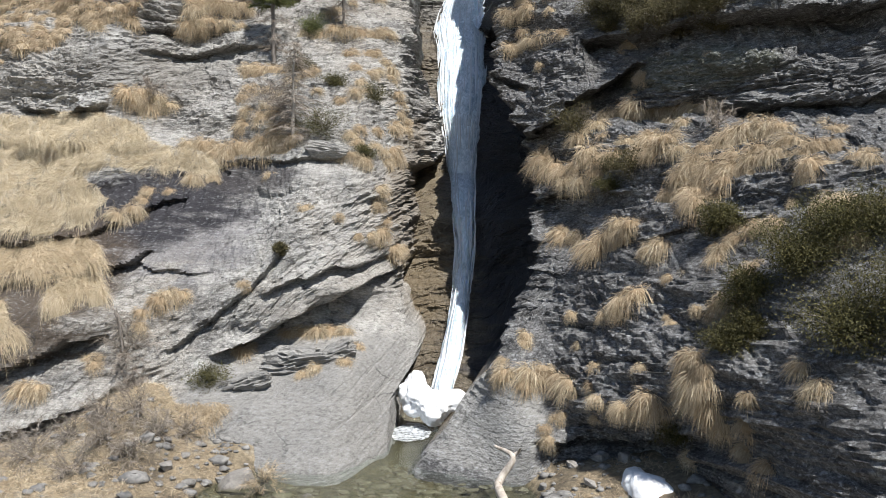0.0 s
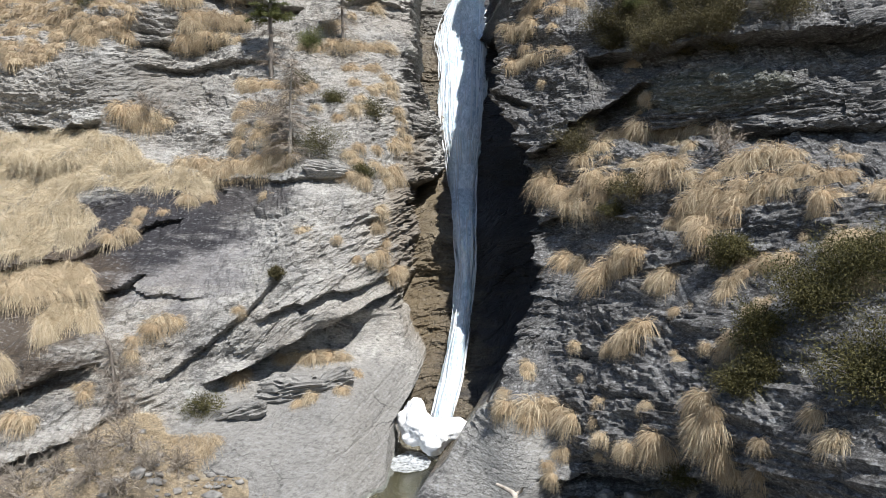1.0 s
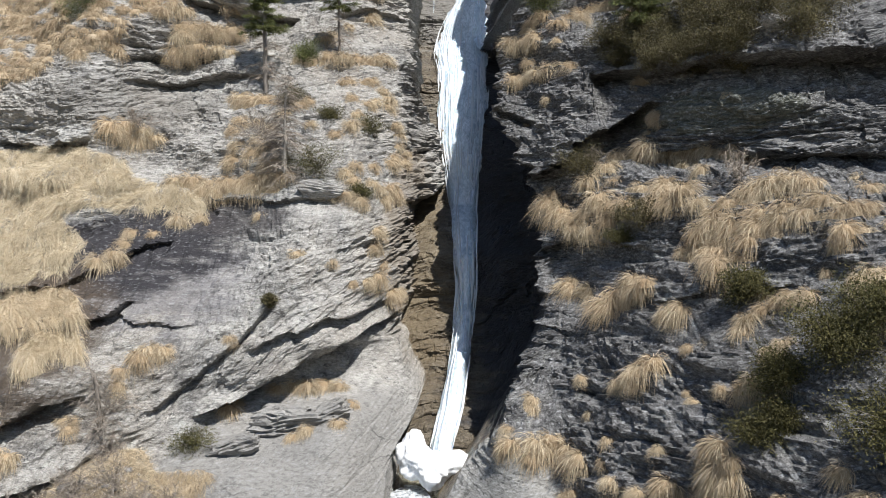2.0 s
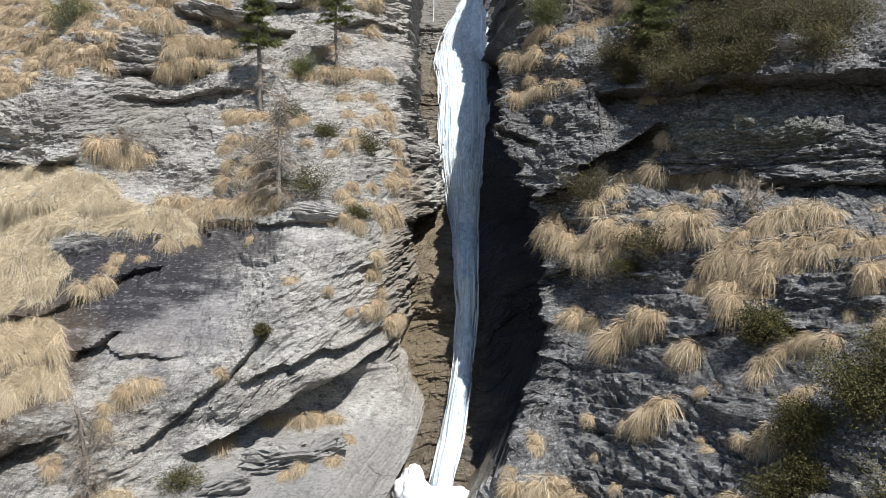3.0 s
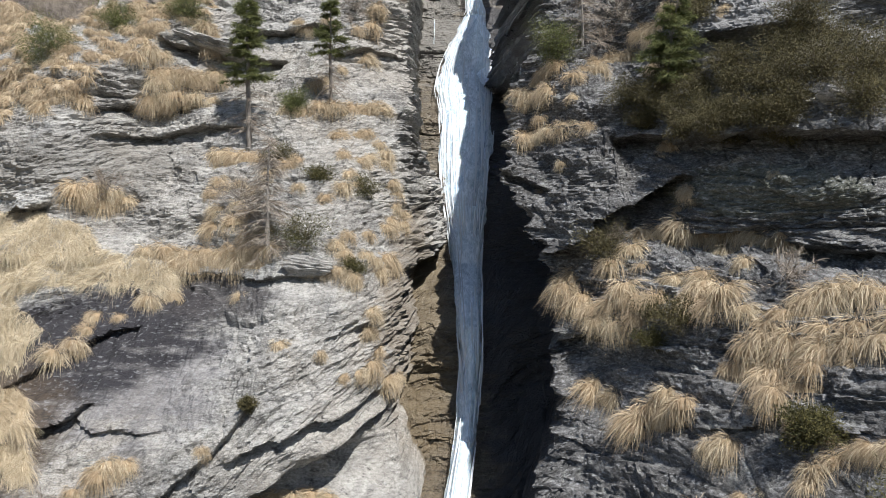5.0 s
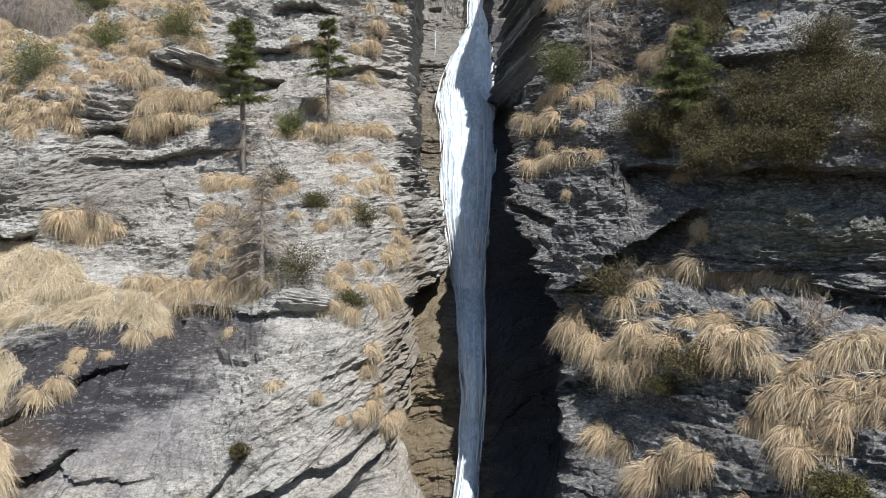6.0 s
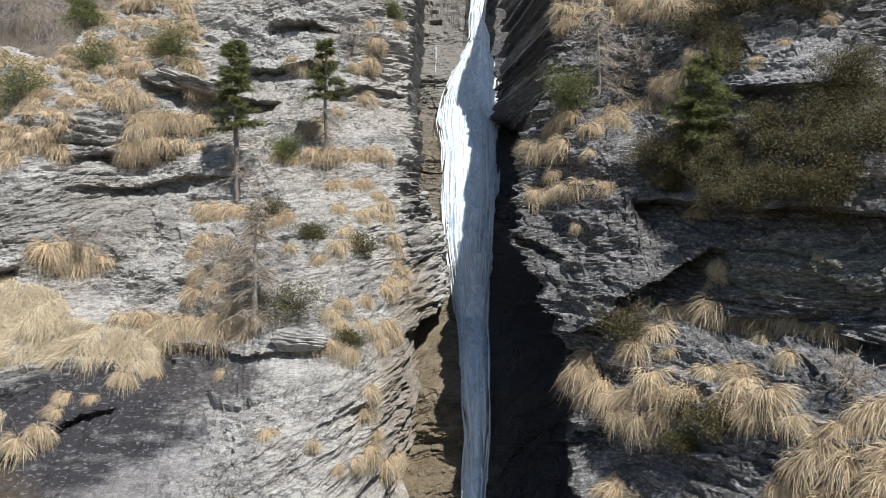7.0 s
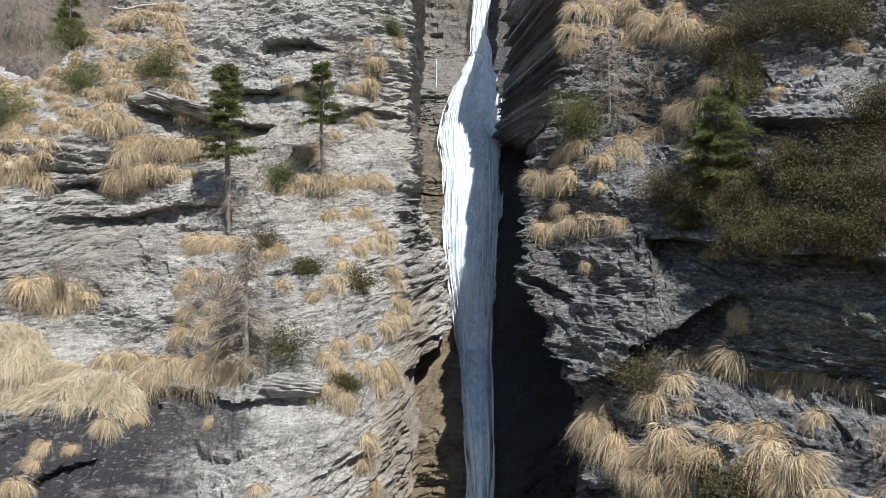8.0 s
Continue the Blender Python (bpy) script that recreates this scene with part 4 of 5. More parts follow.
NOSE_TUFTS = ((1.99, 11.43, 0.59), (2.25, 11.38, 0.58), (2.63, 11.44, 0.56), (2.52, 11.35, 0.51), (2.00, 11.23, 0.45), (3.12, 11.21, 0.34), (2.41, 10.78, 0.51), (2.34, 10.53, 0.38), (2.03, 10.27, 0.57), (2.31, 10.34, 0.50), (2.59, 10.41, 0.56), (2.85, 10.52, 0.54), (3.09, 10.53, 0.47), (3.38, 10.44, 0.41), (4.31, 12.41, 0.59), (4.64, 12.37, 0.57), (3.98, 12.25, 0.64), (4.82, 12.35, 0.38), (3.52, 11.96, 0.68), (3.85, 11.90, 0.62), (3.21, 11.76, 0.55), (2.85, 12.11, 0.63), (2.59, 12.00, 0.52), (2.39, 11.81, 0.39), (5.03, 11.89, 0.41), (4.47, 12.31, 0.58))
UPPER_TERRACE = ((3.17, 15.69, 0.71), (3.71, 15.65, 0.78), (4.45, 15.46, 0.86), (4.85, 15.32, 0.83), (5.22, 15.16, 0.81), (5.53, 14.86, 0.78), (5.81, 14.63, 0.63), (6.03, 14.47, 0.55), (3.05, 15.05, 0.63), (3.10, 14.68, 0.63), (3.66, 15.03, 0.70), (4.20, 15.01, 0.70), (4.84, 15.03, 0.69), (5.05, 14.79, 0.54), (4.41, 14.68, 0.55), (5.72, 13.65, 0.61), (5.56, 13.30, 0.48), (5.91, 13.74, 0.42), (6.91, 13.42, 0.34), (6.37, 13.04, 0.31), (6.26, 12.87, 0.27), (7.91, 13.97, 0.51), (5.06, 12.88, 0.62), (5.27, 12.91, 0.61), (5.15, 12.66, 0.43), (4.87, 12.93, 0.44), (3.51, 16.02, 0.80), (4.70, 15.81, 0.85), (4.20, 15.79, 0.72), (5.41, 15.49, 0.67))
PILLAR_TUFTS = ((-4.55, 11.35, 0.58), (-4.07, 11.27, 0.65), (-3.68, 11.35, 0.66), (-3.27, 11.35, 0.66), (-2.79, 11.36, 0.74), (-2.37, 11.36, 0.68), (-1.92, 11.29, 0.60), (-2.15, 11.44, 0.60), (-3.04, 10.55, 0.64), (-2.29, 10.62, 0.51), (-2.48, 10.55, 0.43), (-1.76, 9.98, 0.57), (-1.75, 9.71, 0.50), (-1.92, 10.26, 0.43), (-2.77, 9.89, 0.47), (-2.31, 9.75, 0.48), (-2.13, 9.87, 0.42), (-2.58, 9.39, 0.40), (-1.53, 9.15, 0.49), (-1.39, 8.86, 0.50), (-1.44, 8.48, 0.56), (-1.18, 8.29, 0.43), (-1.17, 7.99, 0.49), (-1.48, 8.12, 0.48), (-1.59, 7.92, 0.60), (-2.03, 7.81, 0.38), (-2.46, 7.80, 0.43), (-2.66, 7.60, 0.54), (-2.48, 7.37, 0.48), (-1.98, 7.28, 0.49), (-1.81, 7.13, 0.43), (-1.53, 7.15, 0.64))
PILLAR_FOOT = ((-1.36, 6.98, 0.52), (-1.63, 6.87, 0.50), (-2.84, 6.99, 0.47), (-2.60, 6.99, 0.47), (-3.26, 7.04, 0.35), (-2.24, 6.82, 0.47), (-3.81, 9.01, 0.38), (-2.72, 9.03, 0.65), (-3.07, 8.80, 0.51), (-2.38, 9.12, 0.40), (-3.92, 12.13, 0.61), (-3.67, 12.38, 0.54), (-3.31, 12.75, 0.48), (-2.61, 13.25, 0.67), (-4.69, 14.29, 0.48), (-3.82, 14.38, 0.48), (-2.94, 14.26, 0.50), (-2.48, 14.41, 0.68), (-4.49, 14.16, 0.57), (-4.29, 9.65, 0.53), (-3.99, 9.78, 0.47), (-2.33, 15.13, 0.69), (-2.53, 15.79, 0.61), (-1.71, 15.96, 0.54))
TERRACE_TUFTS = ((-6.25, 9.88, 0.69), (-5.88, 9.88, 0.69), (-5.47, 9.88, 0.69), (-5.03, 9.77, 0.54), (-5.46, 9.13, 0.53), (-6.00, 9.13, 0.59), (-6.15, 8.88, 0.39), (-5.90, 8.41, 0.51), (-5.02, 8.91, 0.52), (-5.25, 7.44, 0.61), (-4.80, 7.50, 0.60), (-5.55, 7.28, 0.74), (-5.07, 7.18, 0.72), (-4.53, 7.41, 0.59), (-4.27, 7.55, 0.47), (-4.65, 7.17, 0.59), (-5.81, 7.15, 0.62), (-7.61, 7.36, 0.75), (-7.14, 7.35, 0.75), (-6.64, 7.28, 0.75), (-6.05, 7.28, 0.74), (-6.31, 7.02, 0.62), (-6.86, 7.12, 0.62), (-5.58, 7.12, 0.61), (-9.68, 8.94, 0.76), (-9.30, 8.97, 0.77), (-8.94, 8.87, 0.79), (-8.56, 8.65, 0.66), (-9.12, 8.57, 0.78), (-9.47, 8.74, 0.64))
FACE_CRACK_TUFTS = ((-4.86, 6.41, 0.42), (-3.60, 5.53, 0.47), (-1.77, 6.01, 0.51), (-1.76, 5.58, 0.51), (-1.68, 5.13, 0.43), (-2.04, 4.74, 0.42), (-1.80, 4.80, 0.71), (-1.42, 4.27, 0.52), (-1.22, 4.25, 0.38), (-4.92, 3.65, 0.36), (-2.81, 5.28, 0.34), (-2.28, 4.78, 0.34), (-6.70, 3.42, 0.70), (-6.85, 3.29, 0.58), (-6.42, 3.41, 0.47), (-7.17, 3.09, 0.46), (-7.18, 2.76, 0.40), (-8.67, 5.33, 0.65), (-8.34, 5.51, 0.65), (-8.25, 5.78, 0.53), (-8.16, 6.02, 0.54), (-7.09, 6.22, 0.69), (-7.57, 5.99, 0.40), (-6.63, 6.35, 0.42))
SLAB_TUFTS = ((-3.29, 2.28, 0.63), (-2.92, 2.31, 0.63), (-2.54, 2.28, 0.51), (-3.67, 2.29, 0.63), (-4.04, 2.24, 0.56), (-3.18, 1.80, 0.36), (-3.07, 1.67, 0.48), (-2.38, 1.82, 0.42), (-2.15, 2.04, 0.43), (-5.06, 1.91, 0.60), (-4.91, 2.02, 0.48), (-3.37, 1.54, 0.42))
SUMMIT_TUFTS = ((-7.85, 12.42, 0.9), (-8.42, 12.37, 1.05), (-7.38, 12.26, 0.9), (-6.97, 12.42, 0.9), (-8.57, 11.56, 0.73), (-8.81, 11.38, 0.58), (-8.23, 11.68, 0.59), (-7.16, 13.55, 0.62), (-7.38, 13.96, 0.63), (-10.44, 11.62, 1.14), (-11.03, 11.49, 0.85), (-10.03, 11.46, 0.71), (-10.85, 11.11, 0.7))
DRAPES = ((-8.02, 1.95, 0.45), (-8.20, 2.09, 0.45), (-9.29, 1.51, 0.61), (-9.02, 1.53, 0.49), (-7.88, 1.13, 0.44), (-7.61, 1.18, 0.50), (-7.93, 2.11, 0.39))
STRAW_BANK = ((-15.5, 8.6), (-13.8, 8.4), (-12.6, 8.3), (-11.3, 8.4), (-10.3, 8.4), (-9.1, 8.0), (-8.6, 7.5), (-7.9, 7.3), (-7.2, 7.2), (-6.5, 6.8), (-6.8, 6.5), (-8.2, 6.7), (-9.3, 6.7), (-10.0, 6.6), (-9.0, 5.8), (-9.3, 5.1), (-10.0, 4.95), (-11.4, 5.1), (-13.5, 5.2))
STRAW_SHELF = ((-13.0, 4.5), (-10.9, 4.55), (-9.9, 4.7), (-9.2, 4.8), (-8.6, 4.6), (-8.3, 4.2), (-8.9, 4.2), (-9.6, 4.1), (-10.8, 4.1), (-13.0, 4.0))
STRAW_LIP = ((-9.3, 3.6), (-9.1, 3.9), (-8.3, 3.9), (-8.0, 3.6), (-8.6, 3.6), (-9.1, 3.3))
STRAW_FALL = ((-12.5, 3.5), (-10.8, 3.5), (-10.2, 3.4), (-9.4, 2.7), (-10.0, 2.5), (-12.5, 2.6))
TURF_TOE = ((-6.9, 0.3), (-6.4, 0.7), (-6.0, 1.1), (-5.5, 1.1), (-4.9, 1.1), (-5.3, 0.7), (-5.6, 0.5), (-6.1, 0.2))
UPPER_SLOPE = ((-15.8, 15.6), (-14.0, 15.0), (-12.3, 14.3), (-11.2, 13.9), (-10.9, 13.9), (-10.6, 14.9), (-10.6, 16.0), (-9.7, 16.6), (-7.8, 16.8), (-7.3, 15.5), (-7.3, 14.4), (-8.1, 13.9), (-8.5, 12.9), (-9.5, 12.4), (-10.2, 11.6), (-11.5, 10.9), (-13.0, 10.2), (-15.5, 9.8))
TERRACE_MORE = ((-7.10, 13.26, 0.53), (-7.19, 13.52, 0.54), (-7.37, 13.84, 0.70), (-8.11, 12.39, 0.89), (-7.70, 12.29, 0.89), (-7.32, 12.31, 0.90), (-6.94, 12.32, 0.76), (-8.34, 12.08, 0.73), (-8.66, 11.36, 0.59), (-8.11, 11.49, 0.58), (-7.85, 11.71, 0.73), (-7.37, 11.65, 0.59), (-6.88, 11.57, 0.44), (-8.65, 13.00, 0.72), (-8.35, 12.97, 0.59), (-5.32, 8.57, 0.57), (-4.99, 8.36, 0.56), (-5.34, 8.12, 0.62), (-5.97, 7.93, 0.57), (-4.62, 7.94, 0.61), (-4.86, 7.82, 0.61), (-4.72, 9.40, 0.53))

for rows_, turn_, group_, label_ in (
        (LOWER_SLOPE, -35, "tussocks on the lower dark slope", "straw-coloured grass tussock on dark rock"),
        (LOWER_SHADE, -45, "tussocks in the shade", "brown dry grass tussock on shaded rock"),
        (MIDDLE_TUFTS, -38, "tussocks on the middle wall", "straw-coloured drooping grass tussock in a crack"),
        (LEDGE_FRINGE, -35, "tussocks along the ledge edge", "drooping straw tussock on the ledge edge"),
        (LEDGE_BACK, -35, "tussocks on the broad ledge", "thick straw-coloured tussock on the broad ledge"),
        (LEDGE_TOP, -30, "tussocks under the overhang", "straw-coloured tussock below the dark overhang"),
        (FACE_TUFTS, -25, "tussocks on the overhanging wall", "small dry tussock on the dark wall"),
        (NOSE_TUFTS, -25, "tussocks on the upper ledges", "straw-coloured tussock on a narrow rock ledge"),
        (UPPER_TERRACE, -25, "tussocks on the upper terrace", "dry grass tussock on the upper terrace"),
        (PILLAR_TUFTS, 10, "tussocks on the sunny pillar", "sunlit straw tussock on pale rock"),
        (PILLAR_FOOT, 8, "tussocks among the pillar's ledges", "sunlit straw tussock on a small pale ledge"),
        (TERRACE_TUFTS, 0, "tussocks on the sunny terrace", "sunlit straw tussock on the terrace edge"),
        (TERRACE_MORE, 0, "brown tussocks among the twigs", "brownish grass tussock among bare twigs"),
        (FACE_CRACK_TUFTS, 5, "tussocks in the cracks", "small dry tussock in a crack of pale rock"),
        (SLAB_TUFTS, 0, "tussocks above the slab", "yellow grass tussock above the smooth slab"),
        (SUMMIT_TUFTS, 5, "tussocks below the summit", "dry grass tussock among pale rock ledges"),
        (DRAPES, 0, "hanging tussocks", "bleached grass hanging from an overhang")):
    tussocks(rows_, turn_, group_, label_)


def inside(poly, x, z):
    hit = np.zeros(len(x), bool)
    p = list(poly)
    for (x1, z1), (x2, z2) in zip(p, p[1:] + p[:1]):
        cross = ((z1 > z) != (z2 > z))
        hit ^= cross & (x < (x2 - x1) * (z - z1) / (z2 - z1 + 1e-12) + x1)
    return hit


def scatter(rng, poly, n):
    p = np.array(poly)
    out = np.empty((0, 2))
    while len(out) < n:
        q = rng.uniform(p.min(0), p.max(0), (n * 2, 2))
        out = np.concatenate([out, q[inside(poly, q[:, 0], q[:, 1])]])
    return out[:n]


def grass_mat(name, poly, n, seed, material, label, length=(0.2, 0.52), lift=0.0):
    """A matted drape of long grass over a patch of the cliff, combed downhill."""
    rng = np.random.default_rng(seed)
    q = scatter(rng, poly, n)
    x, z = q[:, 0], q[:, 1]
    x, y, z = surface(x, z)
    roots = np.stack([x, y - lift - 0.10 - 0.42 * np.maximum(0, fbm(x * 1.1, z * 1.6, seed, 3)) - 0.10 * fbm(x * 3.5, z * 4.5, seed + 8, 2), z], 1)
    comb = 0.5 * fbm(x * 0.9, z * 0.9, seed + 3, 2) + 0.8 * fbm(x * 2.6, z * 2.2, seed + 5, 2)
    ways = unit(np.stack([comb + 0.30 * rng.normal(size=n), -0.55 + 0.25 * rng.normal(size=n), 0.05 + 0.4 * rng.normal(size=n)], 1))
    geo = blades(rng, roots, ways, rng.uniform(*length, n), rng.uniform(0.005, 0.009, n), rng.uniform(0.4, 1.3, n), 2)
    return tagged(new(name, array_mesh(name, *geo, material)), label, "grass", kind="stuff")


grass_mat("straw_grass", STRAW_BANK, 64000, 3, STRAW_PALE, "bleached matted grass draped over the terrace")
grass_mat("straw_grass", STRAW_SHELF, 17000, 4, STRAW_PALE, "bleached matted grass on a rock shelf")
grass_mat("straw_grass", STRAW_LIP, 6500, 5, STRAW_PALE, "bleached matted grass on a rock lip")
grass_mat("straw_grass", STRAW_FALL, 13000, 6, STRAW_PALE, "bleached matted grass hanging down")
grass_mat("turf", TURF_TOE, 5000, 7, STRAW, "dry turf at the foot of the slab", (0.12, 0.4))


def tussock_slope(name, poly, n, seed, size, label):
    """Close-set tussocks on a steep slope."""
    rng = np.random.default_rng(seed)
    q = scatter(rng, poly, n)
    spots = np.stack(surface(q[:, 0], q[:, 1]), 1)
    shapes = [joined(tussock_geometry(30 + k, 180, 1.6)) for k in range(6)]
    pieces = []
    for k, spot in enumerate(spots):
        co, quads = shapes[k % 6]
        big, a = size * rng.uniform(0.6, 1.5), rng.normal() * 0.4
        c = co * big * np.array([1.15, 1.0, 0.9])
        pieces.append((np.stack([c[:, 0] * math.cos(a) - c[:, 1] * math.sin(a), c[:, 0] * math.sin(a) + c[:, 1] * math.cos(a), c[:, 2]], 1) + spot, quads))
    return tagged(new(name, array_mesh(name, *joined(pieces), STRAW)), label, "grass", kind="stuff")


tussock_slope("tussock_slope", UPPER_SLOPE, 460, 11, 0.55, "steep slope of straw-coloured tussocks")


# ---------------------------------------------------------------- shrubs and trees
def leaf_clumps(rng, centre, radii, clumps, per, leaf, wide, spread=0.14, droop=0.1):
    """Leaves in tufts at the ends of twigs, over a lumpy crown."""
    d = unit(rng.normal(size=(clumps, 3)))
    lump = 0.68 + 0.42 * np.sin(3.1 * d[:, 0] + 4.0 * d[:, 2] + rng.uniform(0, 6)) + 0.12 * rng.normal(size=clumps)
    ends = np.array(centre) + d * np.array(radii) * (lump * rng.uniform(0.65, 1.0, clumps))[:, None]
    base = np.repeat(ends, per, 0) + rng.normal(size=(clumps * per, 3)) * spread * np.mean(radii) * 1.6
    way = unit(np.repeat(d, per, 0) + rng.normal(size=(clumps * per, 3)) * 0.9 + np.array([0, 0, 0.35]))
    return ends, blades(rng, base, way, rng.uniform(0.7, 1.3, len(base)) * leaf, wide, droop, 1)


def shrub(name, x, z, size, seed, leaves, label, leaf=0.06, wide=0.022, flat=0.8, out=0.35, dense=1.0):
    """An evergreen bush: bent stems from one root and a crown of small leaves."""
    rng = np.random.default_rng(seed)
    root = on_rock(x, z, 0.05)
    thing = new(name)
    thing.location = root
    tagged(thing, label, "shrub")
    centre = np.array([-0.12 * size, -out * size, 0.30 * size])
    radii = np.array([size, size * 0.75, size * flat])
    ends, foliage = leaf_clumps(rng, centre, radii, int(150 * dense * max(0.6, size)), 28, leaf, wide)
    stems = [tube(curve_points([(0, 0, 0), tuple(e * 0.45 + rng.normal(size=3) * 0.05), tuple(e)], 6), (0.016, 0.004), 4) for e in ends[::4]]
    part("stem", joined(stems), BARK, thing)
    part("foliage", foliage, leaves, thing)
    return thing


def twig_shrub(name, x, z, size, seed, label, material=TWIGS, n=700):
    """A leafless bush of fine branching twigs."""
    rng = np.random.default_rng(seed)
    thing = new(name)
    thing.location = on_rock(x, z, 0.05)
    tagged(thing, label, "shrub")
    d = unit(rng.normal(size=(26, 3)) + np.array([0, -0.7, 0.8]))
    stems = [tube(curve_points([(0, 0, 0), tuple(v * size * 0.5 + rng.normal(size=3) * 0.06), tuple(v * size * rng.uniform(0.7, 1.05))], 6), (0.009, 0.002), 4) for v in d]
    tips = np.repeat(d, n // 26, 0)
    roots = tips * (size * rng.uniform(0.25, 0.95, len(tips)))[:, None]
    ways = unit(tips + rng.normal(size=tips.shape) * 0.8)
    part("stem", joined(stems), BARK, thing)
    part("twig_crown", blades(rng, roots, ways, rng.uniform(0.15, 0.45, len(tips)) * size, 0.008, 0.2, 3), material, thing)
    return thing


def conifer(name, root, height, seed, label, live=(0.45, 1.0), reach=0.24, lean=(0, 0), dense=1.0, bare=True, bark=None):
    """A slender conifer: tapering trunk, whorls of drooping boughs with needles above, dead boughs below."""
    rng = np.random.default_rng(seed)
    thing = new(name)
    thing.location = root
    tagged(thing, label, "tree")
    line_up = curve_points([(0, 0, -0.2), (lean[0] * 0.4, lean[1] * 0.4, height * 0.4), (lean[0], lean[1], height)], 14, 0.008, rng)
    part("trunk", tube(line_up, (0.022 * height, 0.016 * height, 0.004 * height), 8), bark or BARK, thing)
    live_wood, dead_wood, needles = [], [], []
    for k in range(int(height * 20 * dense)):
        h = rng.uniform(0.08, 0.99)
        alive = live[0] < h < live[1]
        a = rng.uniform(0, 2 * math.pi)
        long = height * reach * (1.02 - h) ** 0.75 * rng.uniform(0.4, 1.2) + 0.08
        if not alive:
            long *= 0.7
        start = np.array([np.interp(h * height, line_up[:, 2], line_up[:, i]) for i in (0, 1)] + [h * height])
        way = np.array([math.cos(a), math.sin(a), rng.uniform(-0.05, 0.3) if alive else rng.uniform(-0.4, 0.1)])
        pts = curve_points([start, start + way * long * 0.55, start + way * long + np.array([0, 0, -0.12 * long])], 6)
        (live_wood if alive else dead_wood).append(tube(pts, (0.010, 0.003), 3))
        m = 44 if alive else 14
        t = rng.uniform(0.12, 1.0, m)
        base = np.stack([np.interp(t, np.linspace(0, 1, 6), pts[:, i]) for i in range(3)], 1)
        across = np.cross(way, [0, 0, 1.0])
        ways = unit(way * 0.7 + across * rng.choice([-1, 1], m)[:, None] * rng.uniform(0.4, 1.1, m)[:, None] + rng.normal(size=(m, 3)) * 0.25 - np.array([0, 0, 0.15]))
        length = rng.uniform(0.4, 1.0, m) * (0.20 + 0.10 * long)
        if alive:
            twig = blades(rng, base, ways, length, 0.010, 0.15, 2)
            needles.append(twig)
            b2, w2 = np.repeat(base, 7, 0) + np.repeat(ways * length[:, None], 7, 0) * rng.uniform(0.1, 1, (m * 7, 1)), np.repeat(ways, 7, 0)
            needles.append(blades(rng, b2, unit(w2 + rng.normal(size=w2.shape) * 0.7), rng.uniform(0.05, 0.10, m * 7), 0.011, 0.1, 1))
        else:
            dead_wood.append(blades(rng, base, ways, length * 1.2, 0.010, 0.25, 2))
    if needles:
        tagged(part("wood", joined(live_wood), BARK, thing), kind="stuff")
        part("needles", joined(needles), NEEDLES, thing)
    if dead_wood and bare:
        part("dead_wood", joined(dead_wood), TWIGS, thing, "grey leafless boughs")
    return thing


conifer("spruce", on_rock(-5.5, 10.3), 4.0, 21, "narrow spruce with dead grey lower boughs", (0.40, 1.0), 0.21, dense=1.6)
conifer("larch", on_rock(-3.4, 11.45), 2.9, 22, "thin sparse young conifer on a grassy ledge", (0.4, 1.0), 0.24, (0.05, -0.2), 1.1)
conifer("dead_larch", on_rock(-4.35, 7.35), 2.9, 23, "leafless grey conifer with twisted boughs", (2, 3), 0.5, (0.15, -0.3), 2.6, bark=SILVER)
conifer("spruce", on_rock(5.0, 11.2), 2.0, 24, "bushy dark green young spruce", (0.05, 1.0), 0.42, (0.15, -0.35), 1.7, False)
conifer("dead_larch", on_rock(3.6, 12.7), 1.9, 25, "small leafless tree with wide grey boughs", (2, 3), 0.7, (-0.1, -0.3), 2.4, bark=SILVER)
conifer("pine", on_rock(-10.9, 15.4), 1.6, 26, "small conifer on the ridge", (0.1, 1.0), 0.25)

for seed_, (x_, z_, size_) in enumerate(((4.38, 11.02, 0.61), (4.77, 10.90, 0.64), (5.13, 10.69, 0.62), (5.42, 10.49, 0.59), (5.67, 10.41, 0.56), (5.95, 10.33, 0.54), (6.19, 10.26, 0.52), (6.42, 10.19, 0.50), (5.05, 11.41, 0.53), (5.46, 11.11, 0.55), (5.97, 11.10, 0.57), (6.41, 10.99, 0.54), (6.70, 10.90, 0.52), (4.57, 10.45, 0.48), (5.07, 10.13, 0.48), (5.51, 10.08, 0.46), (6.06, 10.01, 0.45), (6.72, 9.89, 0.47), (6.10, 11.57, 0.48), (6.75, 11.58, 0.55), (6.67, 10.50, 0.50),
                                          (5.8, 14.06, 0.73), (6.4, 14.4, 0.96), (7.1, 14.4, 0.82), (7.7, 14.26, 0.7), (6.06, 13.5, 0.7), (5.9, 12.9, 0.5), (7.2, 11.2, 0.8), (7.7, 10.9, 0.8), (7.2, 11.9, 0.8), (8.0, 11.7, 0.9), (7.5, 10.3, 0.7), (8.4, 11.2, 0.9), (7.3, 12.4, 0.7))):
    tagged(shrub("heath_bush", x_, z_, size_, 100 + seed_, HEATH, "low dark heath bush on a rock shelf", 0.042, 0.016, 0.6, 0.35, 1.8), group="heath on the upper shelves")
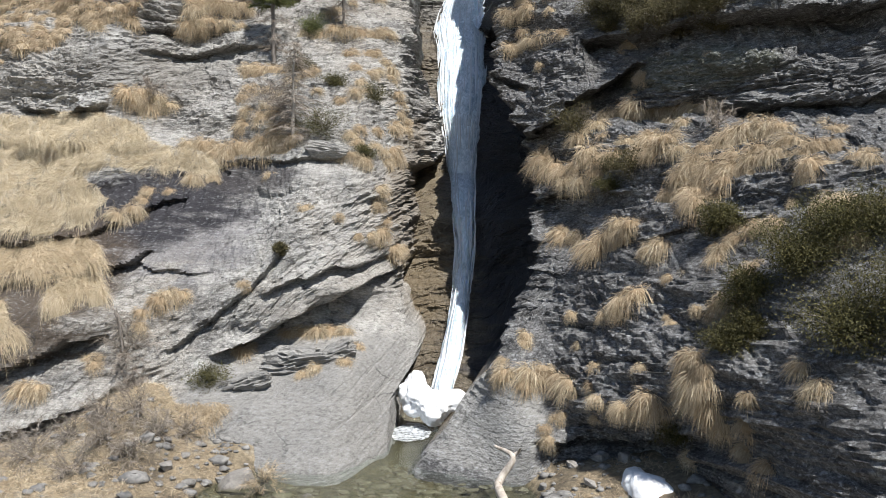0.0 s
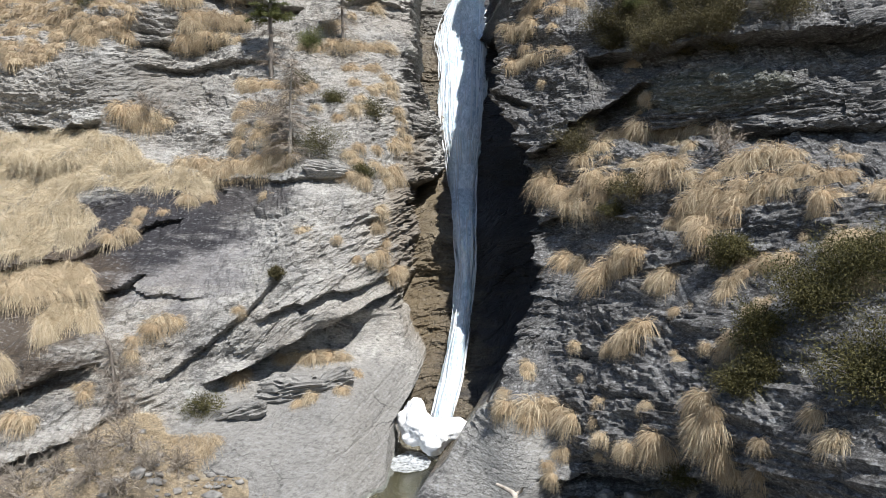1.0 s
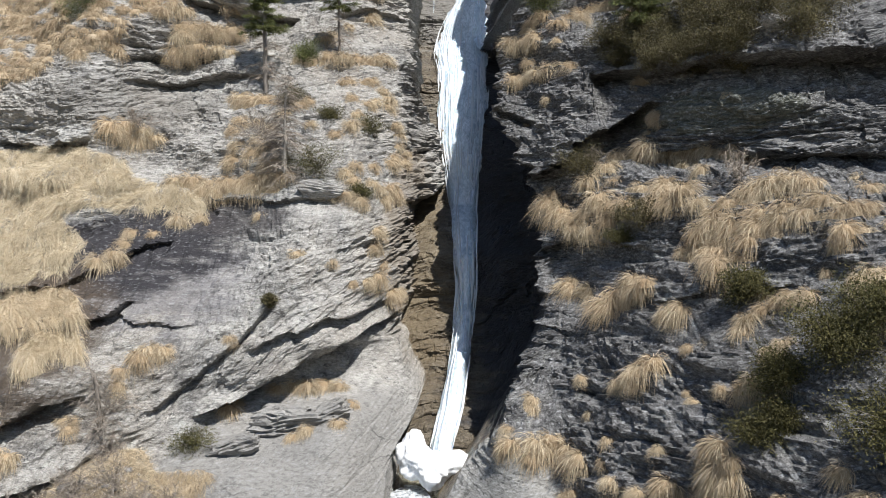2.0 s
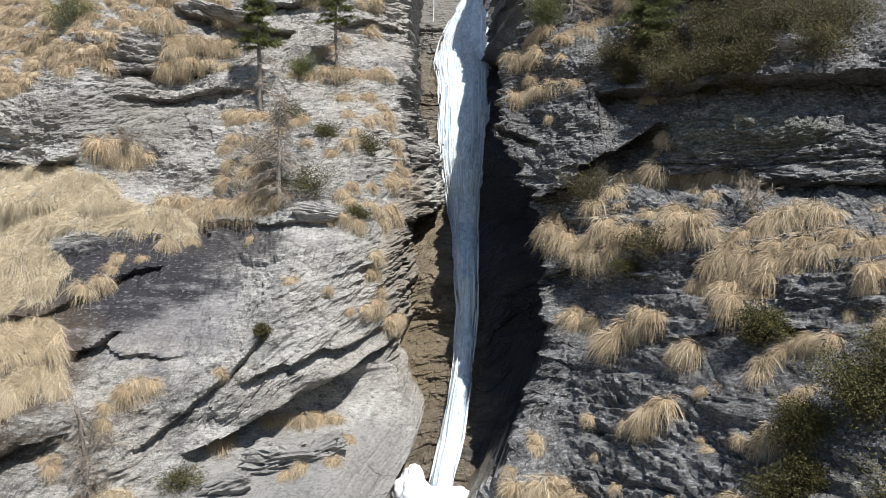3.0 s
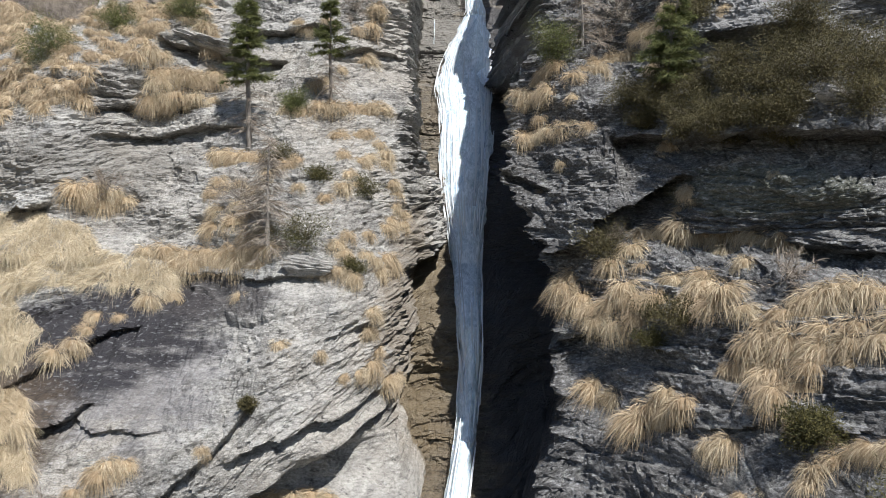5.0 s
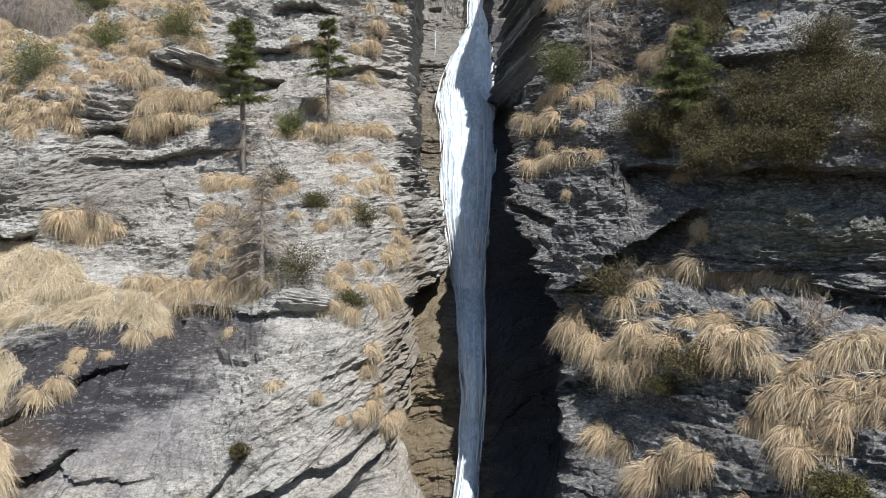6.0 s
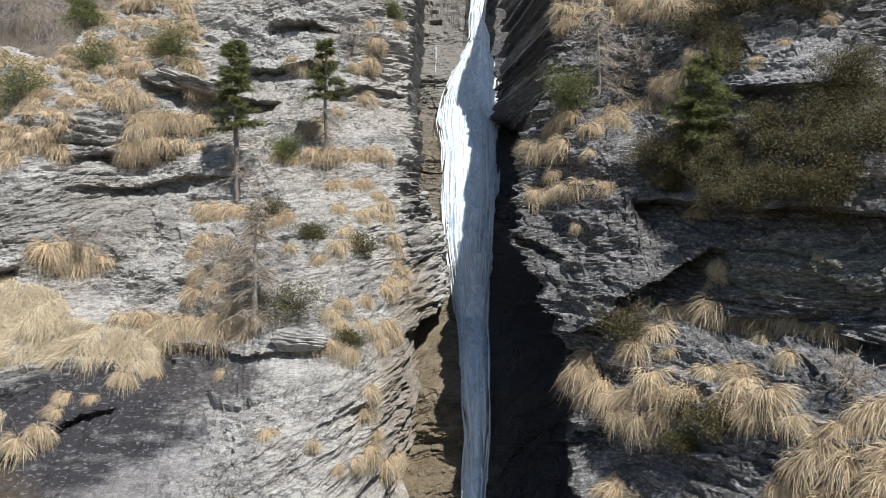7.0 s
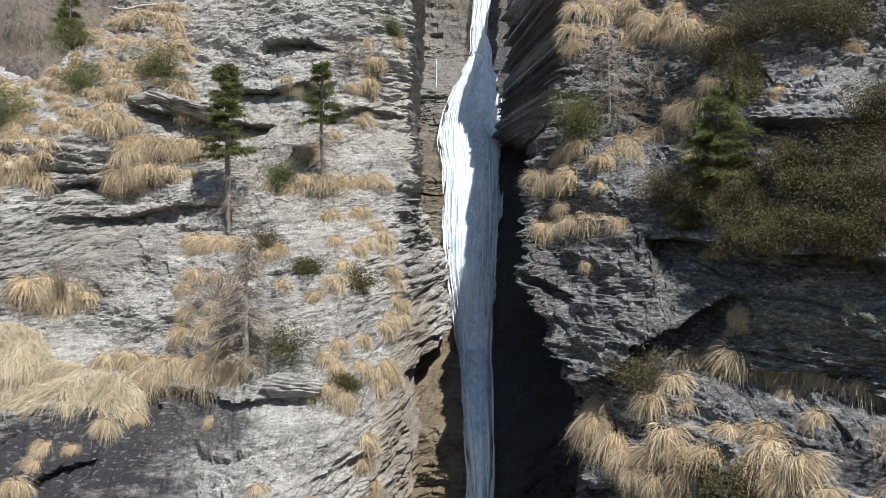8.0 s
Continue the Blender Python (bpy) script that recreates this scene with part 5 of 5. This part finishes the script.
for seed_, (x_, z_, size_) in enumerate(((5.9, 4.7, 0.85), (6.5, 5.15, 0.75), (5.85, 3.9, 0.85), (5.2, 4.15, 0.55), (6.6, 4.4, 0.8), (7.0, 5.4, 0.7), (5.45, 5.25, 0.5), (4.95, 3.55, 0.4))):
    tagged(shrub("rhododendron", x_, z_, size_, 200 + seed_, LEAVES, "dark evergreen bush with small leaves", 0.043, 0.018, 0.66, 0.52, 2.6), group="evergreen bushes beside the bluff")
for seed_, (name_, x_, z_, size_, mat_, label_) in enumerate((
        ("juniper", -11.1, 12.9, 0.8, NEEDLES, "upright dark green juniper on the slope"),
        ("juniper", -7.8, 14.3, 0.8, NEEDLES, "spreading green juniper on the tussock slope"),
        ("juniper", -9.7, 13.9, 0.6, NEEDLES, "low olive juniper among tussocks"),
        ("juniper", -10.6, 15.3, 0.7, NEEDLES, "dark juniper near the ridge"),
        ("juniper", -1.84, 16.3, 0.45, NEEDLES, "small juniper on top of the pillar"),
        ("juniper", -4.3, 11.4, 0.5, NEEDLES, "dark juniper in a shaded nook"),
        ("juniper", -4.4, 9.8, 0.5, HEATH, "olive bush at the foot of a dead tree"),
        ("juniper", -3.4, 7.7, 0.75, LEAVES, "fresh green juniper on the sunny terrace"),
        ("juniper", -2.16, 8.9, 0.5, LEAVES, "small green juniper on pale rock"),
        ("juniper", -3.2, 9.3, 0.4, LEAVES, "small green bush on pale rock"),
        ("juniper", -2.17, 7.0, 0.38, LEAVES, "small green bush beside tussocks"),
        ("juniper", -5.5, 1.45, 0.5, LEAVES, "green bush in a crack above the slab"),
        ("heath_bush", 3.35, 7.6, 0.7, HEATH, "grey-green bush below the overhang"),
        ("heath_bush", 4.0, 6.5, 0.38, HEATH, "olive bush between tussocks"),
        ("heath_bush", 4.36, 6.45, 0.48, HEATH, "dark green bush on the broad ledge"),
        ("heath_bush", 3.9, 6.0, 0.36, LEAVES, "bright green sprig on the ledge edge"),
        ("heath_bush", 4.2, 1.4, 0.4, LEAVES, "small green bush below a tussock"),
        ("heath_bush", 4.76, 3.3, 0.45, LEAVES, "green bush on the dark slope"),
        ("juniper", 2.97, 12.5, 0.75, NEEDLES, "dark green juniper on the shaded rim"),
        ("heath_bush", -4.05, 4.45, 0.2, HEATH, "tiny cushion plant in a crack"))):
    shrub(name_, x_, z_, size_, 300 + seed_, mat_, label_, 0.05, 0.015, 0.6 if mat_ is not NEEDLES else 0.9, dense=1.0 if mat_ is not NEEDLES else 1.8)
for seed_, (x_, z_, size_, label_) in enumerate(((4.6, 13.5, 0.8, "grey leafless bush on the upper terrace"), (4.2, 12.9, 0.7, "grey leafless bush on the rim"), (5.9, 7.3, 0.6, "grey twiggy bush on the broad ledge"),
                                                  (-7.4, 2.2, 0.8, "bare twiggy bush below the overhang"), (-7.2, 1.4, 0.6, "rust-brown twiggy bush under the overhang"), (-9.0, 8.9, 0.7, "fine leafless bush on the terrace"),
                                                  (-5.3, 8.7, 0.8, "brown leafless bush on the sunny terrace"), (-4.7, 8.3, 0.8, "brown leafless bush beside a dead tree"), (-3.0, 14.9, 0.8, "brown leafless bush below the summit"), (3.6, 7.8, 0.5, "grey leafless bush below the overhang"))):
    twig_shrub("twig_bush", x_, z_, size_, 400 + seed_, label_)


# ---------------------------------------------------------------- stones, log, snow
def boulder_material():
    n = Nodes("stream_stone")
    a, b = n.noise(2.5, None, 8, 0.65), n.noise(16.0, None, 6, 0.7)
    col = n.ramp(a, (0.36, (0.08, 0.08, 0.08)), (0.5, (0.19, 0.187, 0.18)), (0.64, (0.31, 0.30, 0.285)))
    col = n.mix(n.math("MULTIPLY", n.random(), 0.5), col, (0.24, 0.21, 0.175))
    col = n.mix(n.ramp(b, (0.35, 0.6), (0.5, 0.0)), col, (0.07, 0.07, 0.07))
    col = n.mix(n.ramp(n.math("ADD", n.axis(2), n.math("MULTIPLY", a, 0.1)), (0.04, 0.85), (0.11, 0.0)), col, (0.075, 0.065, 0.03))
    return n.done(col, 0.75, n.bump(b, 0.6, 0.03))


STONE = boulder_material()


def stone_mesh(seed, cuts=4):
    rng = np.random.default_rng(seed)
    bm = bmesh.new()
    bmesh.ops.create_icosphere(bm, subdivisions=cuts, radius=0.5)
    planes = [(Vector(unit(rng.normal(size=3))), rng.uniform(0.24, 0.40)) for _ in range(15)]
    for v in bm.verts:
        for d, r in planes:
            over = v.co.dot(d) - r
            if over > 0:
                v.co -= d * over * 0.97
        v.co *= 1 + 0.06 * noise.noise(v.co * 5 + Vector((seed, 0, 0)))
    me = bpy.data.meshes.new("stone")
    bm.to_mesh(me)
    bm.free()
    me.materials.append(STONE)
    return me


STONES = [stone_mesh(s) for s in range(1, 7)]


def stones(rows, group, label):
    rng = random.Random(group)
    for x, y, size in rows:
        ob = new("stone", STONES[rng.randrange(6)])
        z = max(float(ground_height(np.array([x]), np.array([y]))[0]), -0.15)
        s = Vector((size * rng.uniform(1.0, 1.3), size * rng.uniform(0.8, 1.1), size * rng.uniform(0.6, 0.85)))
        ob.matrix_world = Matrix.LocRotScale((x, y, z + 0.12 * size), Euler((rng.uniform(-0.3, 0.3), rng.uniform(-0.3, 0.3), rng.uniform(0, 6))), s)
        tagged(ob, label, "stone", group)


stones(((-6.1, 14.9, 0.46), (-5.5, 14.35, 0.38), (-5.8, 15.2, 0.21), (-5.0, 14.2, 0.35), (-5.35, 15.0, 0.23), (-4.1, 14.6, 0.95), (-2.67, 13.9, 0.43), (-4.55, 14.7, 0.28), (-4.6, 14.0, 0.24), (-3.5, 13.75, 0.23)),
       "stones at the pool's edge", "grey rounded stone at the pool's edge")
stones(((0.57, 14.4, 0.28), (0.4, 14.7, 0.2), (0.86, 14.55, 0.31), (0.7, 15.0, 0.23), (0.06, 13.77, 0.32), (-0.8, 13.8, 0.26)), "stones below the spur", "grey stone lying in shallow water")
stones(((2.56, 14.4, 0.28), (3.15, 14.4, 0.45), (3.6, 14.1, 0.46), (2.24, 13.25, 0.41), (2.7, 13.4, 0.31), (1.4, 13.1, 0.25), (1.95, 14.1, 0.22)), "stones on the bank", "pale angular stone on the grassy bank")


def slab_mesh(seed):
    """A block of schist split along its beds, with stepped, broken sides."""
    bm = bmesh.new()
    bmesh.ops.create_cube(bm, size=1.0)
    bmesh.ops.subdivide_edges(bm, edges=bm.edges[:], cuts=11, use_grid_fill=True)
    all_co = np.array([p.co[:] for p in bm.verts])
    steps = layered(np.arctan2(all_co[:, 1], all_co[:, 0]) * 0.7 + seed, all_co[:, 2] + 0.1 * all_co[:, 0], 0.21, 1.6, 300 + seed)
    for p, step in zip(bm.verts, steps):
        c = p.co.copy()
        round_off = 1 - 0.30 * (max(abs(c.x), abs(c.y)) * 2) ** 4 * (0.6 + 0.4 * noise.noise(c * 2.0 + Vector((seed, 3, 0))))
        k = (0.80 + 0.25 * step) * (1 - 0.28 * abs(c.z * 2) ** 2)
        p.co.x, p.co.y = c.x * k * (1 + 0.25 * noise.noise(Vector((seed, c.y * 2, c.z)))), c.y * k
        p.co.z = c.z * round_off * (1 - 0.35 * (c.x + 0.5) * (seed % 2)) + 0.07 * noise.noise(c * 3 + Vector((0, seed, 0)))
    me = bpy.data.meshes.new("rock_slab")
    bm.to_mesh(me)
    bm.free()
    me.materials.append(ROCK_SUNNY)
    return me


def slab_rock(x, z, wide, high, deep, roll, seed, label):
    ob = new("rock_slab", slab_mesh(seed))
    ob.matrix_world = Matrix.LocRotScale(on_rock(x, z, 0.12), Euler((radians(-12), radians(roll), radians(8 * (seed % 3 - 1)))), Vector((wide * 1.25, deep * 1.2, high * 1.2)))
    tagged(ob, label, "rock")


slab_rock(-3.6, 1.75, 1.7, 0.75, 1.1, -8, 1, "flat grey rock slab lying on the smooth apron")
slab_rock(-2.55, 1.95, 0.75, 0.5, 0.8, -25, 2, "wedge of grey rock beside a tussock")
slab_rock(-2.7, 2.75, 0.6, 0.8, 0.7, 10, 3, "upright angular rock block under the overhang")
slab_rock(-4.6, 1.35, 1.0, 0.45, 0.8, -20, 4, "flat grey rock slab in a crack")
slab_rock(-3.3, 7.05, 1.1, 0.5, 0.8, 5, 5, "pale rock slab below a juniper")
slab_rock(-7.1, 13.35, 1.9, 0.35, 1.3, 14, 6, "long overhanging rock slab among tussocks")
slab_rock(7.3, 10.55, 1.0, 0.35, 0.7, 8, 7, "flat pointed rock on the shelf edge")
slab_rock(-8.6, 11.4, 1.6, 0.8, 0.9, -8, 8, "rounded grey rock above a hollow")


def gravel():
    """Small stones in and round the stream."""
    rng = np.random.default_rng(5)
    pieces = []
    base = np.array([(math.cos(a) * math.cos(e), math.sin(a) * math.cos(e), math.sin(e)) for e in (-0.9, -0.2, 0.5, 1.2) for a in np.arange(7) * 2 * math.pi / 7])
    quads = np.array([(i * 7 + j, i * 7 + (j + 1) % 7, (i + 1) * 7 + (j + 1) % 7, (i + 1) * 7 + j) for i in range(3) for j in range(7)] + [(21, 22, 23, 24), (24, 25, 26, 21)])
    for _ in range(1700):
        x, y = rng.normal(-1.3, 3.0), rng.uniform(10, 16.2)
        s = rng.gamma(1.3, 0.03) + 0.018
        c = base * (1 + 0.22 * rng.normal(size=(28, 1))) * np.array([1.2, 0.9, 0.6]) * s
        z = float(ground_height(np.array([x]), np.array([y]))[0])
        pieces.append((c + np.array([x, y, z + 0.01]), quads))
    return joined(pieces)


tagged(new("gravel", array_mesh("gravel", *gravel(), STONE)), "loose gravel and cobbles in the stream bed", "gravel", kind="stuff")

log = new("log")
log.location = (1.15, 13.8, 0.25)
tagged(log, "bleached driftwood log leaning on the bank", "log")
part("trunk", tube(curve_points([(-0.12, 0.55, 0.62), (0.2, 0.15, 0.55), (0.0, 0.1, 0.2), (-0.1, -0.1, 0.05), (0.05, -0.9, -0.1)], 18), (0.03, 0.055, 0.075, 0.085, 0.10), 9), DRIFT, log)
part("broken_branch", tube(curve_points([(0.15, 0.2, 0.52), (0.3, 0.2, 0.62), (0.33, 0.1, 0.72)], 6), (0.05, 0.02), 6), DRIFT, log)

hanging = new("hanging_dead_tree")
hanging.location = on_rock(-8.45, 4.25, -0.1)
tagged(hanging, "dead grey tree hanging head down from a lip", "tree")
_r = np.random.default_rng(77)
_stem = curve_points([(0, 0, 0), (0.25, -0.35, -0.5), (0.62, -0.75, -1.0), (0.85, -1.0, -1.25), (1.05, -1.15, -2.0), (1.25, -1.35, -2.9)], 18, 0.015, _r)
part("trunk", tube(_stem, (0.05, 0.06, 0.05, 0.02), 7), BARK, hanging)
_t = _r.uniform(0.35, 1.0, 420)
_b = np.stack([np.interp(_t, np.linspace(0, 1, 18), _stem[:, i]) for i in range(3)], 1)
part("twig_crown", blades(_r, _b, unit(_r.normal(size=(420, 3)) * np.array([1, 0.6, 0.8]) + np.array([-0.1, -0.15, -0.45])), _r.uniform(0.15, 0.75, 420), 0.008, 0.3, 4), TWIGS, hanging)


def blob(name, centre, balls, material, parent=None, cuts=5, rough=0.06):
    """A lump in the shape of overlapping balls."""
    bm = bmesh.new()
    bmesh.ops.create_icosphere(bm, subdivisions=cuts, radius=1.0)
    c, ball = np.array(centre), np.array(balls)
    reach = np.linspace(0.05, 2.2, 120)
    for v in bm.verts:
        d = np.array(v.co.normalized())
        p = c + reach[:, None] * d
        near = np.linalg.norm(p[:, None] - ball[None, :, :3], axis=2) - ball[None, :, 3]
        soft = -0.09 * np.log(np.exp(-near / 0.09).sum(1))
        r = reach[np.argmax(soft > 0)] if (soft > 0).any() else 0.2
        q = Vector(d * r)
        v.co = q * (1 + rough * noise.fractal(q * 3.0, 1.0, 2.0, 4) + 0.5 * rough * noise.noise(q * 11))
    bmesh.ops.smooth_vert(bm, verts=bm.verts, factor=0.5)
    for f in bm.faces:
        f.smooth = True
    me = bpy.data.meshes.new(name)
    bm.to_mesh(me)
    bm.free()
    me.materials.append(material)
    ob = new(name, me)
    ob.location = centre
    return ob


tagged(blob("snow_block", (-0.35, 18.45, 0.66), ((-0.66, 18.6, 1.17, 0.21), (-0.86, 18.5, 0.78, 0.25), (-0.52, 18.4, 0.72, 0.29), (-0.12, 18.3, 0.60, 0.31), (0.24, 18.3, 0.72, 0.22), (-0.25, 18.15, 0.42, 0.28), (-0.72, 18.35, 0.5, 0.2), (0.44, 18.35, 0.82, 0.11)), SNOW, rough=0.17),
       "remnant block of old white snow under the fall", "snow")
tagged(blob("snow_patch", (3.65, 13.1, 0.62), ((3.6, 13.5, 0.5, 0.24), (3.55, 13.1, 0.52, 0.26), (3.85, 12.9, 0.52, 0.26), (3.6, 12.7, 0.5, 0.24), (3.9, 12.6, 0.5, 0.2)), SNOW, rough=0.12),
       "small patch of old snow on the bank", "snow")


def bank_grass(name, n, seed, x_range, y_range, material, label):
    """Dry grass, flattened and tangled, on the stream banks."""
    rng = np.random.default_rng(seed)
    x, y = rng.uniform(*x_range, n), rng.uniform(*y_range, n)
    z = ground_height(x, y)
    ok = (z > 0.12) & (y < relief(x, np.maximum(z, 0) + 0.05, False) + 0.2) & (fbm(x * 0.8, y * 0.8, seed, 3) > -0.25)
    roots = np.stack([x, y, z - 0.02], 1)[ok]
    ways = unit(np.stack([rng.normal(size=len(roots)), rng.normal(size=len(roots)) - 0.3, np.abs(rng.normal(size=len(roots))) * 0.7 + 0.3], 1))
    geo = blades(rng, roots, ways, rng.uniform(0.10, 0.34, len(roots)), rng.uniform(0.004, 0.008, len(roots)), rng.uniform(0.3, 1.0, len(roots)), 2)
    return tagged(new(name, array_mesh(name, *geo, material)), label, "grass", kind="stuff")


bank_grass("bank_grass", 42000, 31, (-11.5, -4.6), (11.5, 17.0), STRAW, "dry flattened grass on the stream bank")
bank_grass("bank_grass", 48000, 33, (-11.5, -6.0), (11.5, 17.0), STRAW_PALE, "bleached flattened grass on the stream bank")
bank_grass("bank_grass", 16000, 32, (1.3, 5.5), (11.5, 15.0), STRAW, "dry brown grass on the stony bank")
for seed_, (x_, y_, size_) in enumerate(((-8.6, 15.2, 0.7), (-8.2, 14.6, 0.7), (-7.3, 14.2, 0.6), (-9.3, 14.6, 0.6), (-6.3, 14.5, 0.5), (-6.6, 15.6, 0.7), (-7.2, 15.4, 0.6), (-6.0, 15.2, 0.6), (-6.9, 14.8, 0.7), (-7.8, 15.1, 0.5), (-5.6, 15.8, 0.5))):
    ob_ = twig_shrub("bramble", x_, 1.0, size_, 500 + seed_, "tangle of bare brown brambles on the bank")
    ob_.location = (x_, y_, float(ground_height(np.array([x_]), np.array([y_]))[0]) - 0.03)
    tagged(ob_, group="brambles on the bank")
rootwad = twig_shrub("root_tangle", -3.5, 1.0, 0.45, 520, "pale reddish tangle of washed-up roots at the pool", STRAW)
rootwad.location = (-3.55, 14.35, 0.15)

branch = new("fallen_branch")
branch.location = on_rock(-9.3, 16.3, -0.3)
tagged(branch, "bleached fallen branch on the tussock slope", "branch")
part("limb", tube(curve_points([(-0.5, -0.1, 0.1), (0, -0.2, 0), (0.5, -0.15, 0.12), (0.9, -0.1, 0.15)], 10), (0.02, 0.04, 0.03), 6), DRIFT, branch)
part("side_limb", tube(curve_points([(0.3, -0.15, 0.05), (0.5, -0.25, -0.2), (0.75, -0.3, -0.3)], 7), (0.025, 0.01), 5), DRIFT, branch)
